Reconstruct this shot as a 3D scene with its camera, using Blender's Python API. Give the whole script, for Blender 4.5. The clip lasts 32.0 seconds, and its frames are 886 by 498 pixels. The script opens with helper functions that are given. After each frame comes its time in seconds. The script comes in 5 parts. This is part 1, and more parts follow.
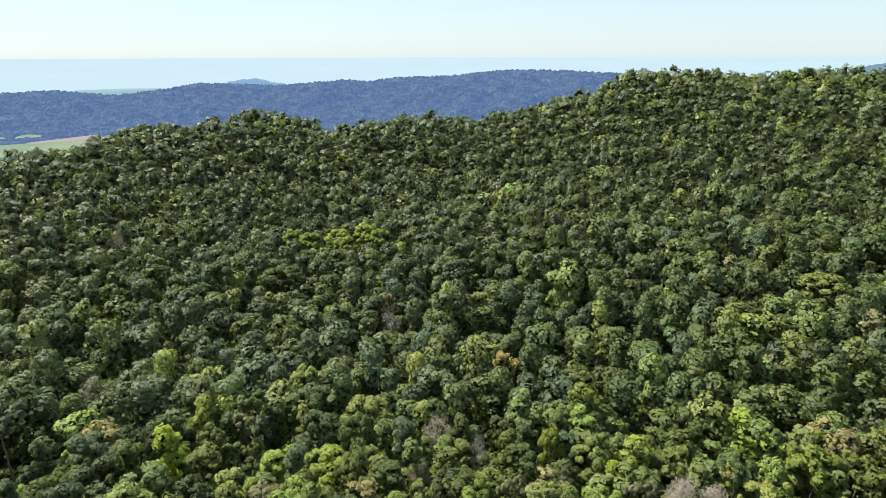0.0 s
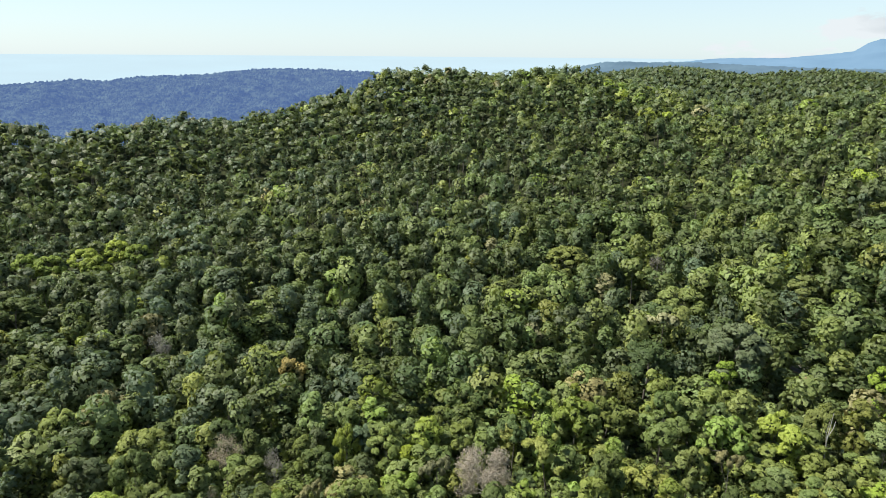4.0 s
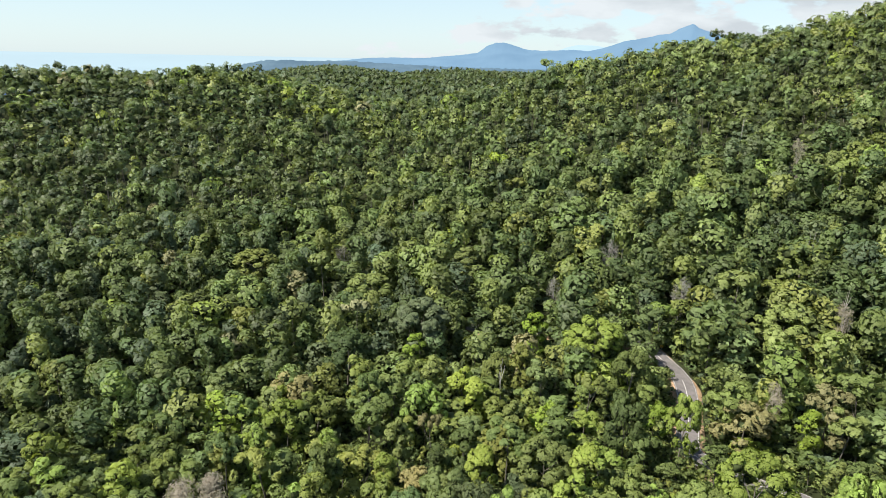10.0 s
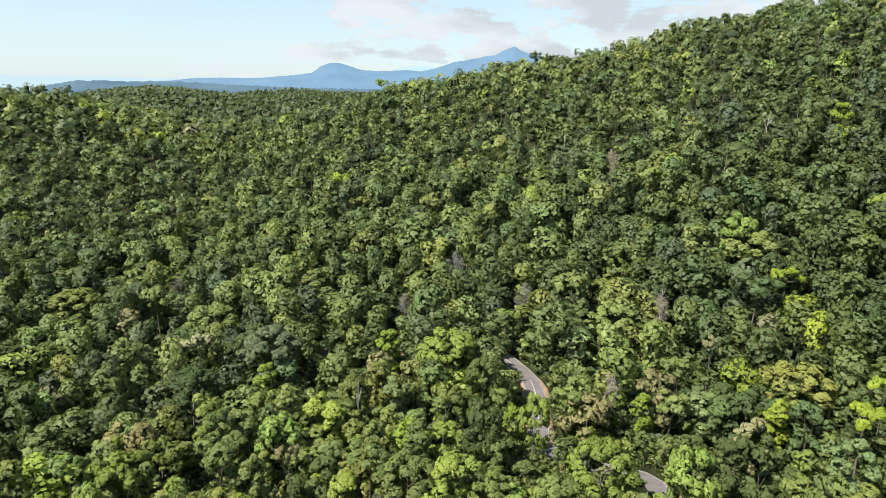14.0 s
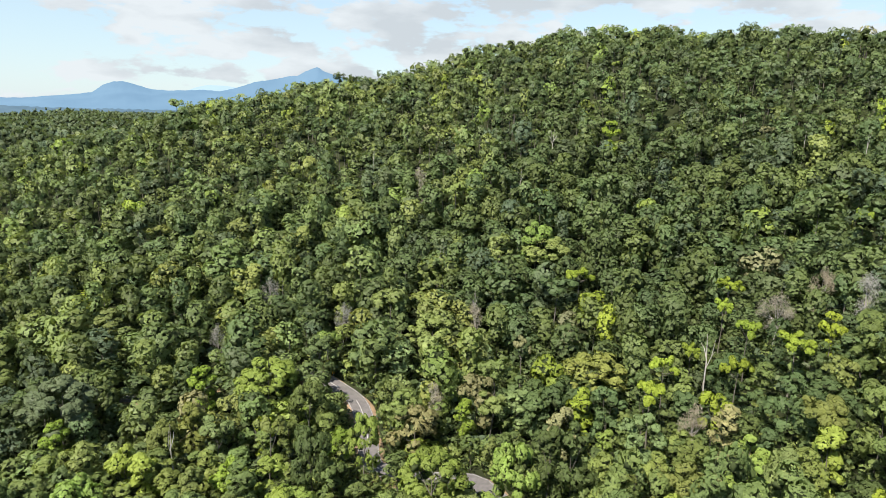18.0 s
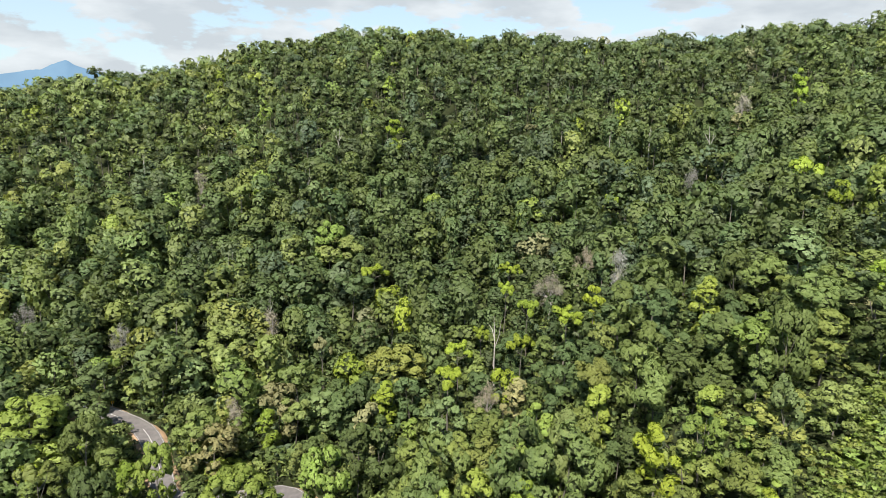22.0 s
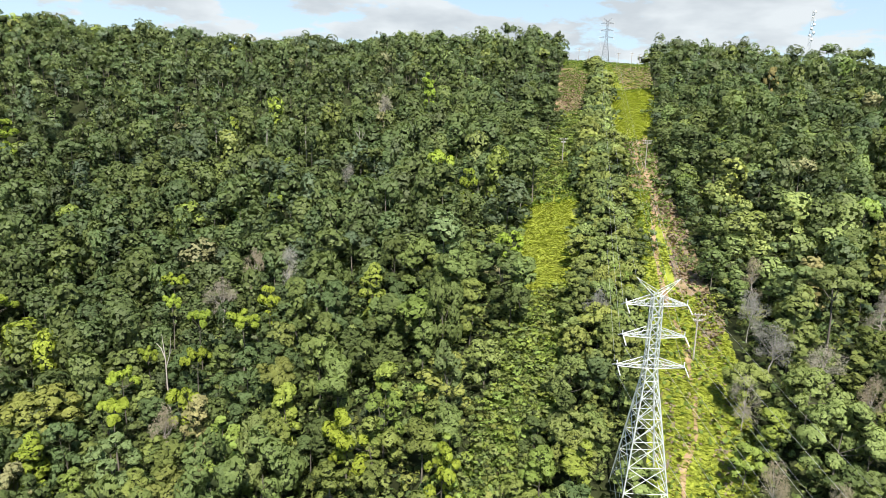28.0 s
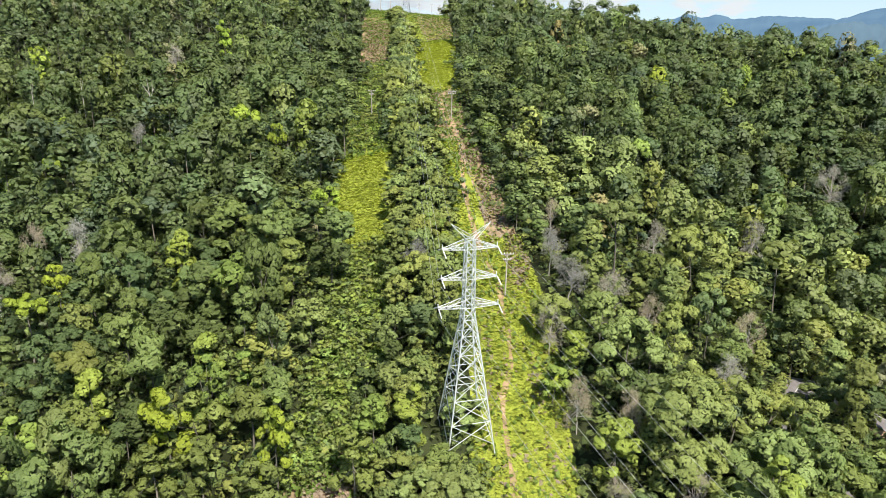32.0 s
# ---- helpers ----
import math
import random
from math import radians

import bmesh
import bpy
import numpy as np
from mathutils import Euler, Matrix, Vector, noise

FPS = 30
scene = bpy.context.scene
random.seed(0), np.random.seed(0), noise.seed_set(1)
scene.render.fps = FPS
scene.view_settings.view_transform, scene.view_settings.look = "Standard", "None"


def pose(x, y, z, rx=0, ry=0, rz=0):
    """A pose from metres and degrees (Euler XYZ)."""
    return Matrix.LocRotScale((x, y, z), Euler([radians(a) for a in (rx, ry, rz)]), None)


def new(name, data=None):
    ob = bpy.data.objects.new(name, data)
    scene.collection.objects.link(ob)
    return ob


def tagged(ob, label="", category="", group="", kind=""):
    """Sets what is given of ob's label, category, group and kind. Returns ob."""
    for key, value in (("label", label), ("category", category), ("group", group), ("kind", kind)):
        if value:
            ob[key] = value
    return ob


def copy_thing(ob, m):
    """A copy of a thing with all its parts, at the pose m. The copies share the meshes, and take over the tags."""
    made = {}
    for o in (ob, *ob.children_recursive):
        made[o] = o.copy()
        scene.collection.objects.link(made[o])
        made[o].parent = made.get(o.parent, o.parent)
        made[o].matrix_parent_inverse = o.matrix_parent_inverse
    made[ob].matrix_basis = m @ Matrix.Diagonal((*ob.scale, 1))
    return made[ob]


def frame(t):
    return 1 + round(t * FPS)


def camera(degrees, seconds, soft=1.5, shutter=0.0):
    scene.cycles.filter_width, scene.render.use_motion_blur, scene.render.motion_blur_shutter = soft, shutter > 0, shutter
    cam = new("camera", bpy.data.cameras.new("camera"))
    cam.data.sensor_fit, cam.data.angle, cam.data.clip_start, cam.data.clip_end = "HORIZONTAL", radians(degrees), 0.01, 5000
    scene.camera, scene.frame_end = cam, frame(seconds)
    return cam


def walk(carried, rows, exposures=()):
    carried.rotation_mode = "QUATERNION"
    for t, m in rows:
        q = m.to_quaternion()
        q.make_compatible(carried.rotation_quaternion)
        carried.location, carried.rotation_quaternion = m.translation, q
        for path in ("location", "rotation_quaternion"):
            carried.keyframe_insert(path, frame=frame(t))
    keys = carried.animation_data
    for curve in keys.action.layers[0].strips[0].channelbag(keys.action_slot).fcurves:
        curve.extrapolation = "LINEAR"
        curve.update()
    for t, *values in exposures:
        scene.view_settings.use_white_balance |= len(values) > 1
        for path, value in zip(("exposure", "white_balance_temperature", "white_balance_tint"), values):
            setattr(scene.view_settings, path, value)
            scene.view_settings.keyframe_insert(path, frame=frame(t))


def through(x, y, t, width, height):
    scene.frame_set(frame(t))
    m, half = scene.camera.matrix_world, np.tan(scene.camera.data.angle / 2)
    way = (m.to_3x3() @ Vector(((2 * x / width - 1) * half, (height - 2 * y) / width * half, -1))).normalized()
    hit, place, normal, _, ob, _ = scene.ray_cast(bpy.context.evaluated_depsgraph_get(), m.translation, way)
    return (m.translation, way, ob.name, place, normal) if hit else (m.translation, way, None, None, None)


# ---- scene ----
cam = camera(70.25, 32.0, soft=0.6)
# seconds, yaw (left), pitch (up), roll
ROWS = [
    (0, -0.05, -17.22, -0.18),
    (1, -5.46, -17.24, -0.05),
    (2, -10.88, -17.25, 0.14),
    (3, -16.20, -17.27, 0.30),
    (3.5, -18.70, -17.27, 0.38),
    (5.5, -28.45, -17.23, 0.78),
    (6, -30.86, -17.22, 0.88),
    (7, -35.70, -17.22, 1.02),
    (8, -40.56, -17.14, 1.11),
    (9, -45.43, -17.04, 1.15),
    (10, -50.30, -16.98, 1.26),
    (11, -54.76, -16.92, 1.28),
    (11.5, -56.94, -16.86, 1.25),
    (12, -58.51, -16.25, 1.24),
    (12.5, -59.97, -15.65, 1.22),
    (13, -61.42, -15.06, 1.20),
    (13.5, -62.93, -14.93, 1.18),
    (15.5, -70.23, -14.51, 1.25),
    (16, -72.31, -13.77, 1.24),
    (16.5, -74.63, -13.07, 1.23),
    (17, -76.76, -12.93, 1.25),
    (18, -81.64, -12.88, 1.29),
    (19, -86.58, -12.80, 1.33),
    (20, -91.39, -12.72, 1.31),
    (21, -96.05, -12.62, 1.36),
    (22, -100.70, -12.52, 1.42),
    (23, -105.35, -12.42, 1.43),
    (24, -110.06, -12.32, 1.49),
    (25, -115.31, -12.21, 1.59),
    (26, -120.69, -12.10, 1.60),
    (26.5, -123.27, -12.04, 1.59),
    (28.5, -133.15, -11.86, 1.47),
    (29, -135.48, -11.83, 1.44),
    (30, -139.95, -11.75, 1.36),
    (30.5, -141.92, -11.72, 1.30),
    (31, -143.86, -11.91, 1.22),
    (31.5, -145.80, -13.20, 1.16),
    (32, -147.74, -15.67, 1.14),
]


def drone(yaw, pitch, roll):
    return pose(0, 0, 0, 0, 0, yaw) @ pose(0, 0, 0, 90 + pitch) @ pose(0, 0, 0, 0, 0, roll)


walk(cam, [(t, drone(yaw, pitch, roll)) for t, yaw, pitch, roll in ROWS], [(0.0, 1.15), (32.0, 1.15)])

# ---- sun, sky and clouds ----
SUN_YAW, SUN_UP = 58.0, 54.0
sun = new("sun", bpy.data.lights.new("sun", "SUN"))
sun.data.energy, sun.data.angle, sun.data.color = 4.35, radians(0.6), (1.0, 0.93, 0.84)
sun.matrix_basis = pose(0, 0, 300, 90 - SUN_UP, 0, SUN_YAW + 180)
world = bpy.data.worlds.new("sky")
scene.world = world
world.use_nodes = True
wn, wl = world.node_tree.nodes, world.node_tree.links
wn.clear()


def wnode(kind, operation="", data_type="", **values):
    n = wn.new(kind)
    if operation:
        n.operation = operation
    if data_type:
        n.data_type = data_type
    for k, v in values.items():
        n.inputs[int(k[2:])].default_value = v
    return n


sky = wnode("ShaderNodeTexSky")
sky.sky_type, sky.sun_disc, sky.sun_elevation, sky.sun_rotation = "NISHITA", False, radians(SUN_UP), radians(-SUN_YAW)
sky.altitude, sky.air_density, sky.dust_density, sky.ozone_density = 400.0, 1.0, 0.25, 1.0
coord = wnode("ShaderNodeTexCoord")
split = wnode("ShaderNodeSeparateXYZ")
wl.new(coord.outputs["Generated"], split.inputs[0])
# heaped clouds, wider than they are high
plane = wnode("ShaderNodeVectorMath", operation="MULTIPLY")
plane.inputs[1].default_value = (7.5, 7.5, 22.0)
wl.new(coord.outputs["Generated"], plane.inputs[0])
puffs = wnode("ShaderNodeTexNoise")
puffs.inputs["Scale"].default_value, puffs.inputs["Detail"].default_value, puffs.inputs["Roughness"].default_value = 1.0, 10.0, 0.58
wl.new(plane.outputs[0], puffs.inputs["Vector"])
# more cloud over the range on the south side, clear towards the sea
side = wnode("ShaderNodeVectorMath", operation="DOT_PRODUCT")
side.inputs[1].default_value = (0.94, -0.34, 0.0)
wl.new(coord.outputs["Generated"], side.inputs[0])
cover = wnode("ShaderNodeMapRange", i_1=0.22, i_2=0.72, i_3=-0.24, i_4=0.065)
wl.new(side.outputs["Value"], cover.inputs[0])
thick = wnode("ShaderNodeMath", operation="ADD")
wl.new(puffs.outputs[0], thick.inputs[0])
wl.new(cover.outputs[0], thick.inputs[1])
mask = wnode("ShaderNodeMapRange", i_1=0.490, i_2=0.560, i_3=0.0, i_4=0.95)
mask.interpolation_type = "SMOOTHSTEP"
wl.new(thick.outputs[0], mask.inputs[0])
under = wnode("ShaderNodeTexNoise")
under.inputs["Scale"].default_value, under.inputs["Detail"].default_value = 0.9, 7.0
wl.new(plane.outputs[0], under.inputs["Vector"])
belly = wnode("ShaderNodeMapRange", i_1=0.42, i_2=0.60, i_3=1.0, i_4=0.42)
wl.new(under.outputs[0], belly.inputs[0])
white = wnode("ShaderNodeMix", data_type="RGBA")
white.inputs["A"].default_value, white.inputs["B"].default_value = (2.65, 2.95, 3.25, 1), (4.55, 4.85, 5.05, 1)
wl.new(belly.outputs[0], white.inputs["Factor"])
# pale haze low over the sea
veil = wnode("ShaderNodeMapRange", i_1=-0.02, i_2=0.45, i_3=0.80, i_4=0.15)
wl.new(split.outputs[2], veil.inputs[0])
hazy = wnode("ShaderNodeMix", data_type="RGBA")
hazy.inputs["B"].default_value = (3.40, 4.35, 4.90, 1)
wl.new(veil.outputs[0], hazy.inputs["Factor"])
wl.new(sky.outputs[0], hazy.inputs["A"])
skymix = wnode("ShaderNodeMix", data_type="RGBA")
wl.new(mask.outputs[0], skymix.inputs["Factor"])
wl.new(hazy.outputs["Result"], skymix.inputs["A"])
wl.new(white.outputs["Result"], skymix.inputs["B"])
back = wnode("ShaderNodeBackground", i_1=0.083)
wl.new(skymix.outputs["Result"], back.inputs[0])
wl.new(back.outputs[0], wnode("ShaderNodeOutputWorld").inputs[0])


# ---- materials ----
def material(name):
    m = bpy.data.materials.new(name)
    m.use_nodes = True
    t = m.node_tree
    t.nodes.clear()
    return m, t.nodes, t.links


def tint(nodes, links, colour, dark, light, scale, detail=4.0, island=0.0, random_object=0.0):
    """colour times a mottling between dark and light, at 1 / scale metres, with two octaves of size."""
    where = nodes.new("ShaderNodeTexCoord")
    n = nodes.new("ShaderNodeTexNoise")
    n.inputs["Scale"].default_value, n.inputs["Detail"].default_value = scale, detail
    links.new(where.outputs["Object"], n.inputs["Vector"])
    r = nodes.new("ShaderNodeMapRange")
    for k, v in ((1, 0.3), (2, 0.7), (3, dark), (4, light)):
        r.inputs[k].default_value = v
    links.new(n.outputs[0], r.inputs[0])
    value = r.outputs[0]
    geo = nodes.new("ShaderNodeNewGeometry") if island else None
    info = nodes.new("ShaderNodeObjectInfo") if random_object else None
    for source, amount in ((geo and geo.outputs["Random Per Island"], island), (info and info.outputs["Random"], random_object)):
        if amount:
            rr = nodes.new("ShaderNodeMapRange")
            rr.inputs[3].default_value, rr.inputs[4].default_value = 1 - amount, 1 + amount
            links.new(source, rr.inputs[0])
            mm = nodes.new("ShaderNodeMath")
            mm.operation = "MULTIPLY"
            links.new(value, mm.inputs[0])
            links.new(rr.outputs[0], mm.inputs[1])
            value = mm.outputs[0]
    mul = nodes.new("ShaderNodeVectorMath")
    mul.operation = "SCALE"
    mul.inputs[0].default_value = colour
    links.new(value, mul.inputs["Scale"])
    return mul.outputs[0]


def leaf_material(name, colour, through=0.32, rough=0.55, gap=0.49, fine=1.0, vary=0.25, gloss=0.12):
    """Foliage: every tree has a tone of its own, new growth is paler, and the sprays are cut into leaves of about 1 / fine metres."""
    m, nodes, links = material(name)

    def node(kind, operation=""):
        n = nodes.new(kind)
        if operation:
            n.operation = operation
        return n

    def ramp(value, a, b, lo, hi):
        r = node("ShaderNodeMapRange")
        for k, v in ((1, a), (2, b), (3, lo), (4, hi)):
            r.inputs[k].default_value = v
        links.new(value, r.inputs[0])
        return r.outputs[0]

    def times(a, b):
        n = node("ShaderNodeMath", "MULTIPLY")
        links.new(a, n.inputs[0])
        links.new(b, n.inputs[1])
        return n.outputs[0]

    def speckle(scale, detail, roughness=0.6):
        n = node("ShaderNodeTexNoise")
        n.inputs["Scale"].default_value, n.inputs["Detail"].default_value, n.inputs["Roughness"].default_value = scale, detail, roughness
        links.new(where.outputs["Object"], n.inputs["Vector"])
        return n.outputs[0]

    where = node("ShaderNodeTexCoord")
    own, info, total, tone = node("ShaderNodeAttribute"), node("ShaderNodeObjectInfo"), node("ShaderNodeMath", "ADD"), node("ShaderNodeMath", "FRACT")
    own.attribute_name = "tone"
    links.new(own.outputs["Fac"], total.inputs[0])
    links.new(info.outputs["Random"], total.inputs[1])
    links.new(total.outputs[0], tone.inputs[0])
    again, hue = node("ShaderNodeMath", "MULTIPLY"), node("ShaderNodeMath", "FRACT")
    again.inputs[1].default_value = 7.31
    links.new(tone.outputs[0], again.inputs[0])
    links.new(again.outputs[0], hue.inputs[0])
    island = node("ShaderNodeNewGeometry")
    bright = times(times(ramp(tone.outputs[0], 0, 1, 1 - vary, 1 + vary), ramp(speckle(0.42, 3.0), 0.32, 0.68, 0.82, 1.18)), ramp(island.outputs["Random Per Island"], 0, 1, 0.92, 1.08))
    bright = times(bright, ramp(speckle(2.4 * fine, 3.0), 0.3, 0.7, 0.90, 1.10))
    warm = node("ShaderNodeMix")
    warm.data_type = "RGBA"
    warm.inputs["A"].default_value, warm.inputs["B"].default_value = (0.91 * colour[0], colour[1] * 0.99, 1.10 * colour[2], 1), (1.09 * colour[0], colour[1] * 1.01, 0.86 * colour[2], 1)
    links.new(hue.outputs[0], warm.inputs["Factor"])
    shade = node("ShaderNodeVectorMath", "SCALE")
    links.new(warm.outputs["Result"], shade.inputs[0])
    links.new(bright, shade.inputs["Scale"])
    c = shade.outputs[0]
    relief = node("ShaderNodeBump")
    relief.inputs["Strength"].default_value, relief.inputs["Distance"].default_value = 0.25, 0.35 / fine
    links.new(speckle(1.5 * fine, 3.0), relief.inputs["Height"])
    b = node("ShaderNodeBsdfPrincipled")
    links.new(relief.outputs[0], b.inputs["Normal"])
    b.inputs["Roughness"].default_value, b.inputs["Specular IOR Level"].default_value = rough, gloss
    links.new(c, b.inputs["Base Color"])
    tr, glow = node("ShaderNodeBsdfTranslucent"), node("ShaderNodeVectorMath", "MULTIPLY")
    glow.inputs[1].default_value = (1.10, 1.12, 0.72)
    links.new(c, glow.inputs[0])
    links.new(glow.outputs[0], tr.inputs[0])
    mix = node("ShaderNodeMixShader")
    mix.inputs[0].default_value = through
    links.new(b.outputs[0], mix.inputs[1])
    links.new(tr.outputs[0], mix.inputs[2])
    # gaps between the leaves
    leafy, cut = node("ShaderNodeMath", "GREATER_THAN"), node("ShaderNodeMixShader")
    leafy.inputs[1].default_value = gap
    links.new(speckle(1.5 * fine, 2.0, 0.65), leafy.inputs[0])
    links.new(leafy.outputs[0], cut.inputs[0])
    links.new(node("ShaderNodeBsdfTransparent").outputs[0], cut.inputs[1])
    links.new(mix.outputs[0], cut.inputs[2])
    links.new(cut.outputs[0], node("ShaderNodeOutputMaterial").inputs[0])
    return m


def plain_material(name, colour, rough=0.8, metal=0.0, dark=0.8, light=1.2, scale=1.0, bump=0.0, island=0.0, random_object=0.0, glow=None):
    m, nodes, links = material(name)
    c = tint(nodes, links, colour, dark, light, scale, 6.0, island, random_object)
    b = nodes.new("ShaderNodeBsdfPrincipled")
    b.inputs["Roughness"].default_value, b.inputs["Metallic"].default_value = rough, metal
    links.new(c, b.inputs["Base Color"])
    if rough > 0.92:
        b.inputs["Specular IOR Level"].default_value = 0.0 if glow else 0.1
    if bump:
        where = nodes.new("ShaderNodeTexCoord")
        n = nodes.new("ShaderNodeTexNoise")
        n.inputs["Scale"].default_value, n.inputs["Detail"].default_value = scale * 6, 5.0
        links.new(where.outputs["Object"], n.inputs["Vector"])
        bp = nodes.new("ShaderNodeBump")
        bp.inputs["Strength"].default_value, bp.inputs["Distance"].default_value = 0.7, bump
        links.new(n.outputs[0], bp.inputs["Height"])
        links.new(bp.outputs[0], b.inputs["Normal"])
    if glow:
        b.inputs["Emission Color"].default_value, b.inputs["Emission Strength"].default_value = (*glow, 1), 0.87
    links.new(b.outputs[0], nodes.new("ShaderNodeOutputMaterial").inputs[0])
    return m


LEAF_KINDS = [
    ("leaf_mid_green", (0.173, 0.222, 0.069)),
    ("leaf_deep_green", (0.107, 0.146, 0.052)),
    ("leaf_olive", (0.213, 0.250, 0.078)),
    ("leaf_fresh_green", (0.228, 0.297, 0.068), 0.32),
    ("leaf_grey_green", (0.175, 0.222, 0.083)),
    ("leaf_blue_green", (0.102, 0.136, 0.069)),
    ("leaf_yellow_green", (0.269, 0.347, 0.053), 0.35),
    ("leaf_brownish", (0.211, 0.204, 0.094), 0.15),
    ("twig_pinkish_grey", (0.310, 0.285, 0.228), 0.05, 0.9, 0.50),
    ("leaf_straw", (0.321, 0.289, 0.124), 0.2),
    ("leaf_dark_grey_green", (0.095, 0.121, 0.062), 0.10, 0.5, 0.45),
    ("wattle_olive_green", (0.220, 0.268, 0.083), 0.2, 0.55, 0.47),
]
# the same kinds cut into coarser or finer sprays, for trees far off and close by
FAR_LEAVES = [leaf_material("far_" + kind[0], *kind[1:4], gap=0.47, fine=1.0, gloss=0.34) for kind in LEAF_KINDS]
LEAVES = [leaf_material(*kind[:4], gap=0.42, fine=1.9, gloss=0.24) for kind in LEAF_KINDS]
NEAR_LEAVES = [leaf_material("near_" + kind[0], *kind[1:4], gap=kind[4] if len(kind) > 4 else 0.45, fine=2.6, vary=0.22) for kind in LEAF_KINDS]
BARK = plain_material("greyish_bark", (0.130, 0.116, 0.095), 0.9, scale=0.8, bump=0.03, random_object=0.3)
# near-black core colour stands in for the shade among the inner twigs
INNER_SHADE = plain_material("twigs_and_shade_in_crown", (0.040, 0.052, 0.020), 1.0, scale=0.6, dark=0.5, light=1.5)
FAR_FOREST, MID_FOREST, NEAR_FOREST = FAR_LEAVES + [BARK, INNER_SHADE], LEAVES + [BARK, INNER_SHADE], NEAR_LEAVES + [BARK, INNER_SHADE]
FERN = leaf_material("fern_yellow_green", (0.368, 0.392, 0.056), 0.22, 0.7, 0.20, 1.6, 0.0)
SHRUB_DRY = leaf_material("dry_brush", (0.240, 0.195, 0.150), 0.08, 0.9, 0.42, 3.4, 0.0)
GRASS = leaf_material("grass_green", (0.140, 0.200, 0.042), 0.3, 0.6, 0.40, 2.6, 0.0)
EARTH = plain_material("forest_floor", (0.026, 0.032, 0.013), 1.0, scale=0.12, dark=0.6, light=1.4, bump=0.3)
DIRT = plain_material("orange_dirt", (0.310, 0.215, 0.132), 0.95, scale=0.5, dark=0.7, light=1.25, bump=0.08)
ASPHALT = plain_material("grey_asphalt", (0.125, 0.115, 0.110), 0.85, scale=0.7, dark=0.8, light=1.2, bump=0.01)
PAINT_WHITE = plain_material("road_paint", (0.50, 0.49, 0.46), 0.7, scale=2.0, dark=0.8, light=1.05)
STEEL = plain_material("galvanised_steel", (0.62, 0.65, 0.65), 0.45, 0.35, dark=0.85, light=1.12, scale=0.8)
# darker copy of the steel: the backlit look is put into its colour
BACKLIT_STEEL = plain_material("steel_darkened_as_backlit", (0.20, 0.22, 0.24), 0.7, 0.1, dark=0.85, light=1.12, scale=0.8)
TIMBER = plain_material("weathered_pole_timber", (0.36, 0.33, 0.29), 0.9, scale=1.5, bump=0.01)
GLASSY = plain_material("pale_insulator", (0.82, 0.84, 0.84), 0.25, scale=3.0, dark=0.9, light=1.05)
WIRE = plain_material("aluminium_wire", (0.55, 0.55, 0.55), 0.5, 0.6, scale=3.0)

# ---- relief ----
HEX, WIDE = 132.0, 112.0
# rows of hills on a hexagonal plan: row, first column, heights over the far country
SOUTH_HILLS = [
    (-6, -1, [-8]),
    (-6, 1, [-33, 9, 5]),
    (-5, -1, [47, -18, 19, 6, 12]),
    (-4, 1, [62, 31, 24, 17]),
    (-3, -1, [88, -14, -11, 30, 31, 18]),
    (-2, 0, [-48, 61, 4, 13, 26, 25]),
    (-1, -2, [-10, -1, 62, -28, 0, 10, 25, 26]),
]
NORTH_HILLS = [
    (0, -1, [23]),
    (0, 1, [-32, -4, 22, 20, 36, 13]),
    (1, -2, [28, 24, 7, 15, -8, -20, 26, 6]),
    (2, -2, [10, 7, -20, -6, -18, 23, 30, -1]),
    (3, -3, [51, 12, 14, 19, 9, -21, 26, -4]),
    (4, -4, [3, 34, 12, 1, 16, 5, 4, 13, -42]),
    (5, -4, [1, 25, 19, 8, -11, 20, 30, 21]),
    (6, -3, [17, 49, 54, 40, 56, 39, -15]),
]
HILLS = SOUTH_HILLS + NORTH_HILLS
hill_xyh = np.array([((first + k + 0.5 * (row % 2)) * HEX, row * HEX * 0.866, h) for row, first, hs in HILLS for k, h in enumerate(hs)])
# the power line's way up the spur
LINE_A, LINE_DIR = np.array((53.0, -92.9)), np.array((0.606, -0.796))
LINE_LEFT = np.array((0.796, 0.606))


def country(x, y):
    s = x * math.cos(radians(22)) - y * math.sin(radians(22))
    return -205 + 147 / (1 + np.exp(-np.clip(s / 120, -30, 30)))


def ground_z(x, y):
    x, y = np.asarray(x, float), np.asarray(y, float)
    z = country(x, y)
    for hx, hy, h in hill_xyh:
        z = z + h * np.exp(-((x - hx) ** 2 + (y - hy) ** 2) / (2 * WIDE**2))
    # the hollow below the near tower
    z = z - 5.5 * np.exp(-((x - 44) ** 2 + (y + 87) ** 2) / (2 * 15.0**2))
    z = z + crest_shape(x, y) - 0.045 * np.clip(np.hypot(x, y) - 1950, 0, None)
    far = np.clip((np.hypot(x, y) - 620) / 500, 0, 1) * np.clip((z + 190) / 60, 0, 1)
    return z + far * (7 * np.sin(x / 133 + 1.3) * np.cos(y / 171) + 6 * np.sin(x / 71 - y / 93))


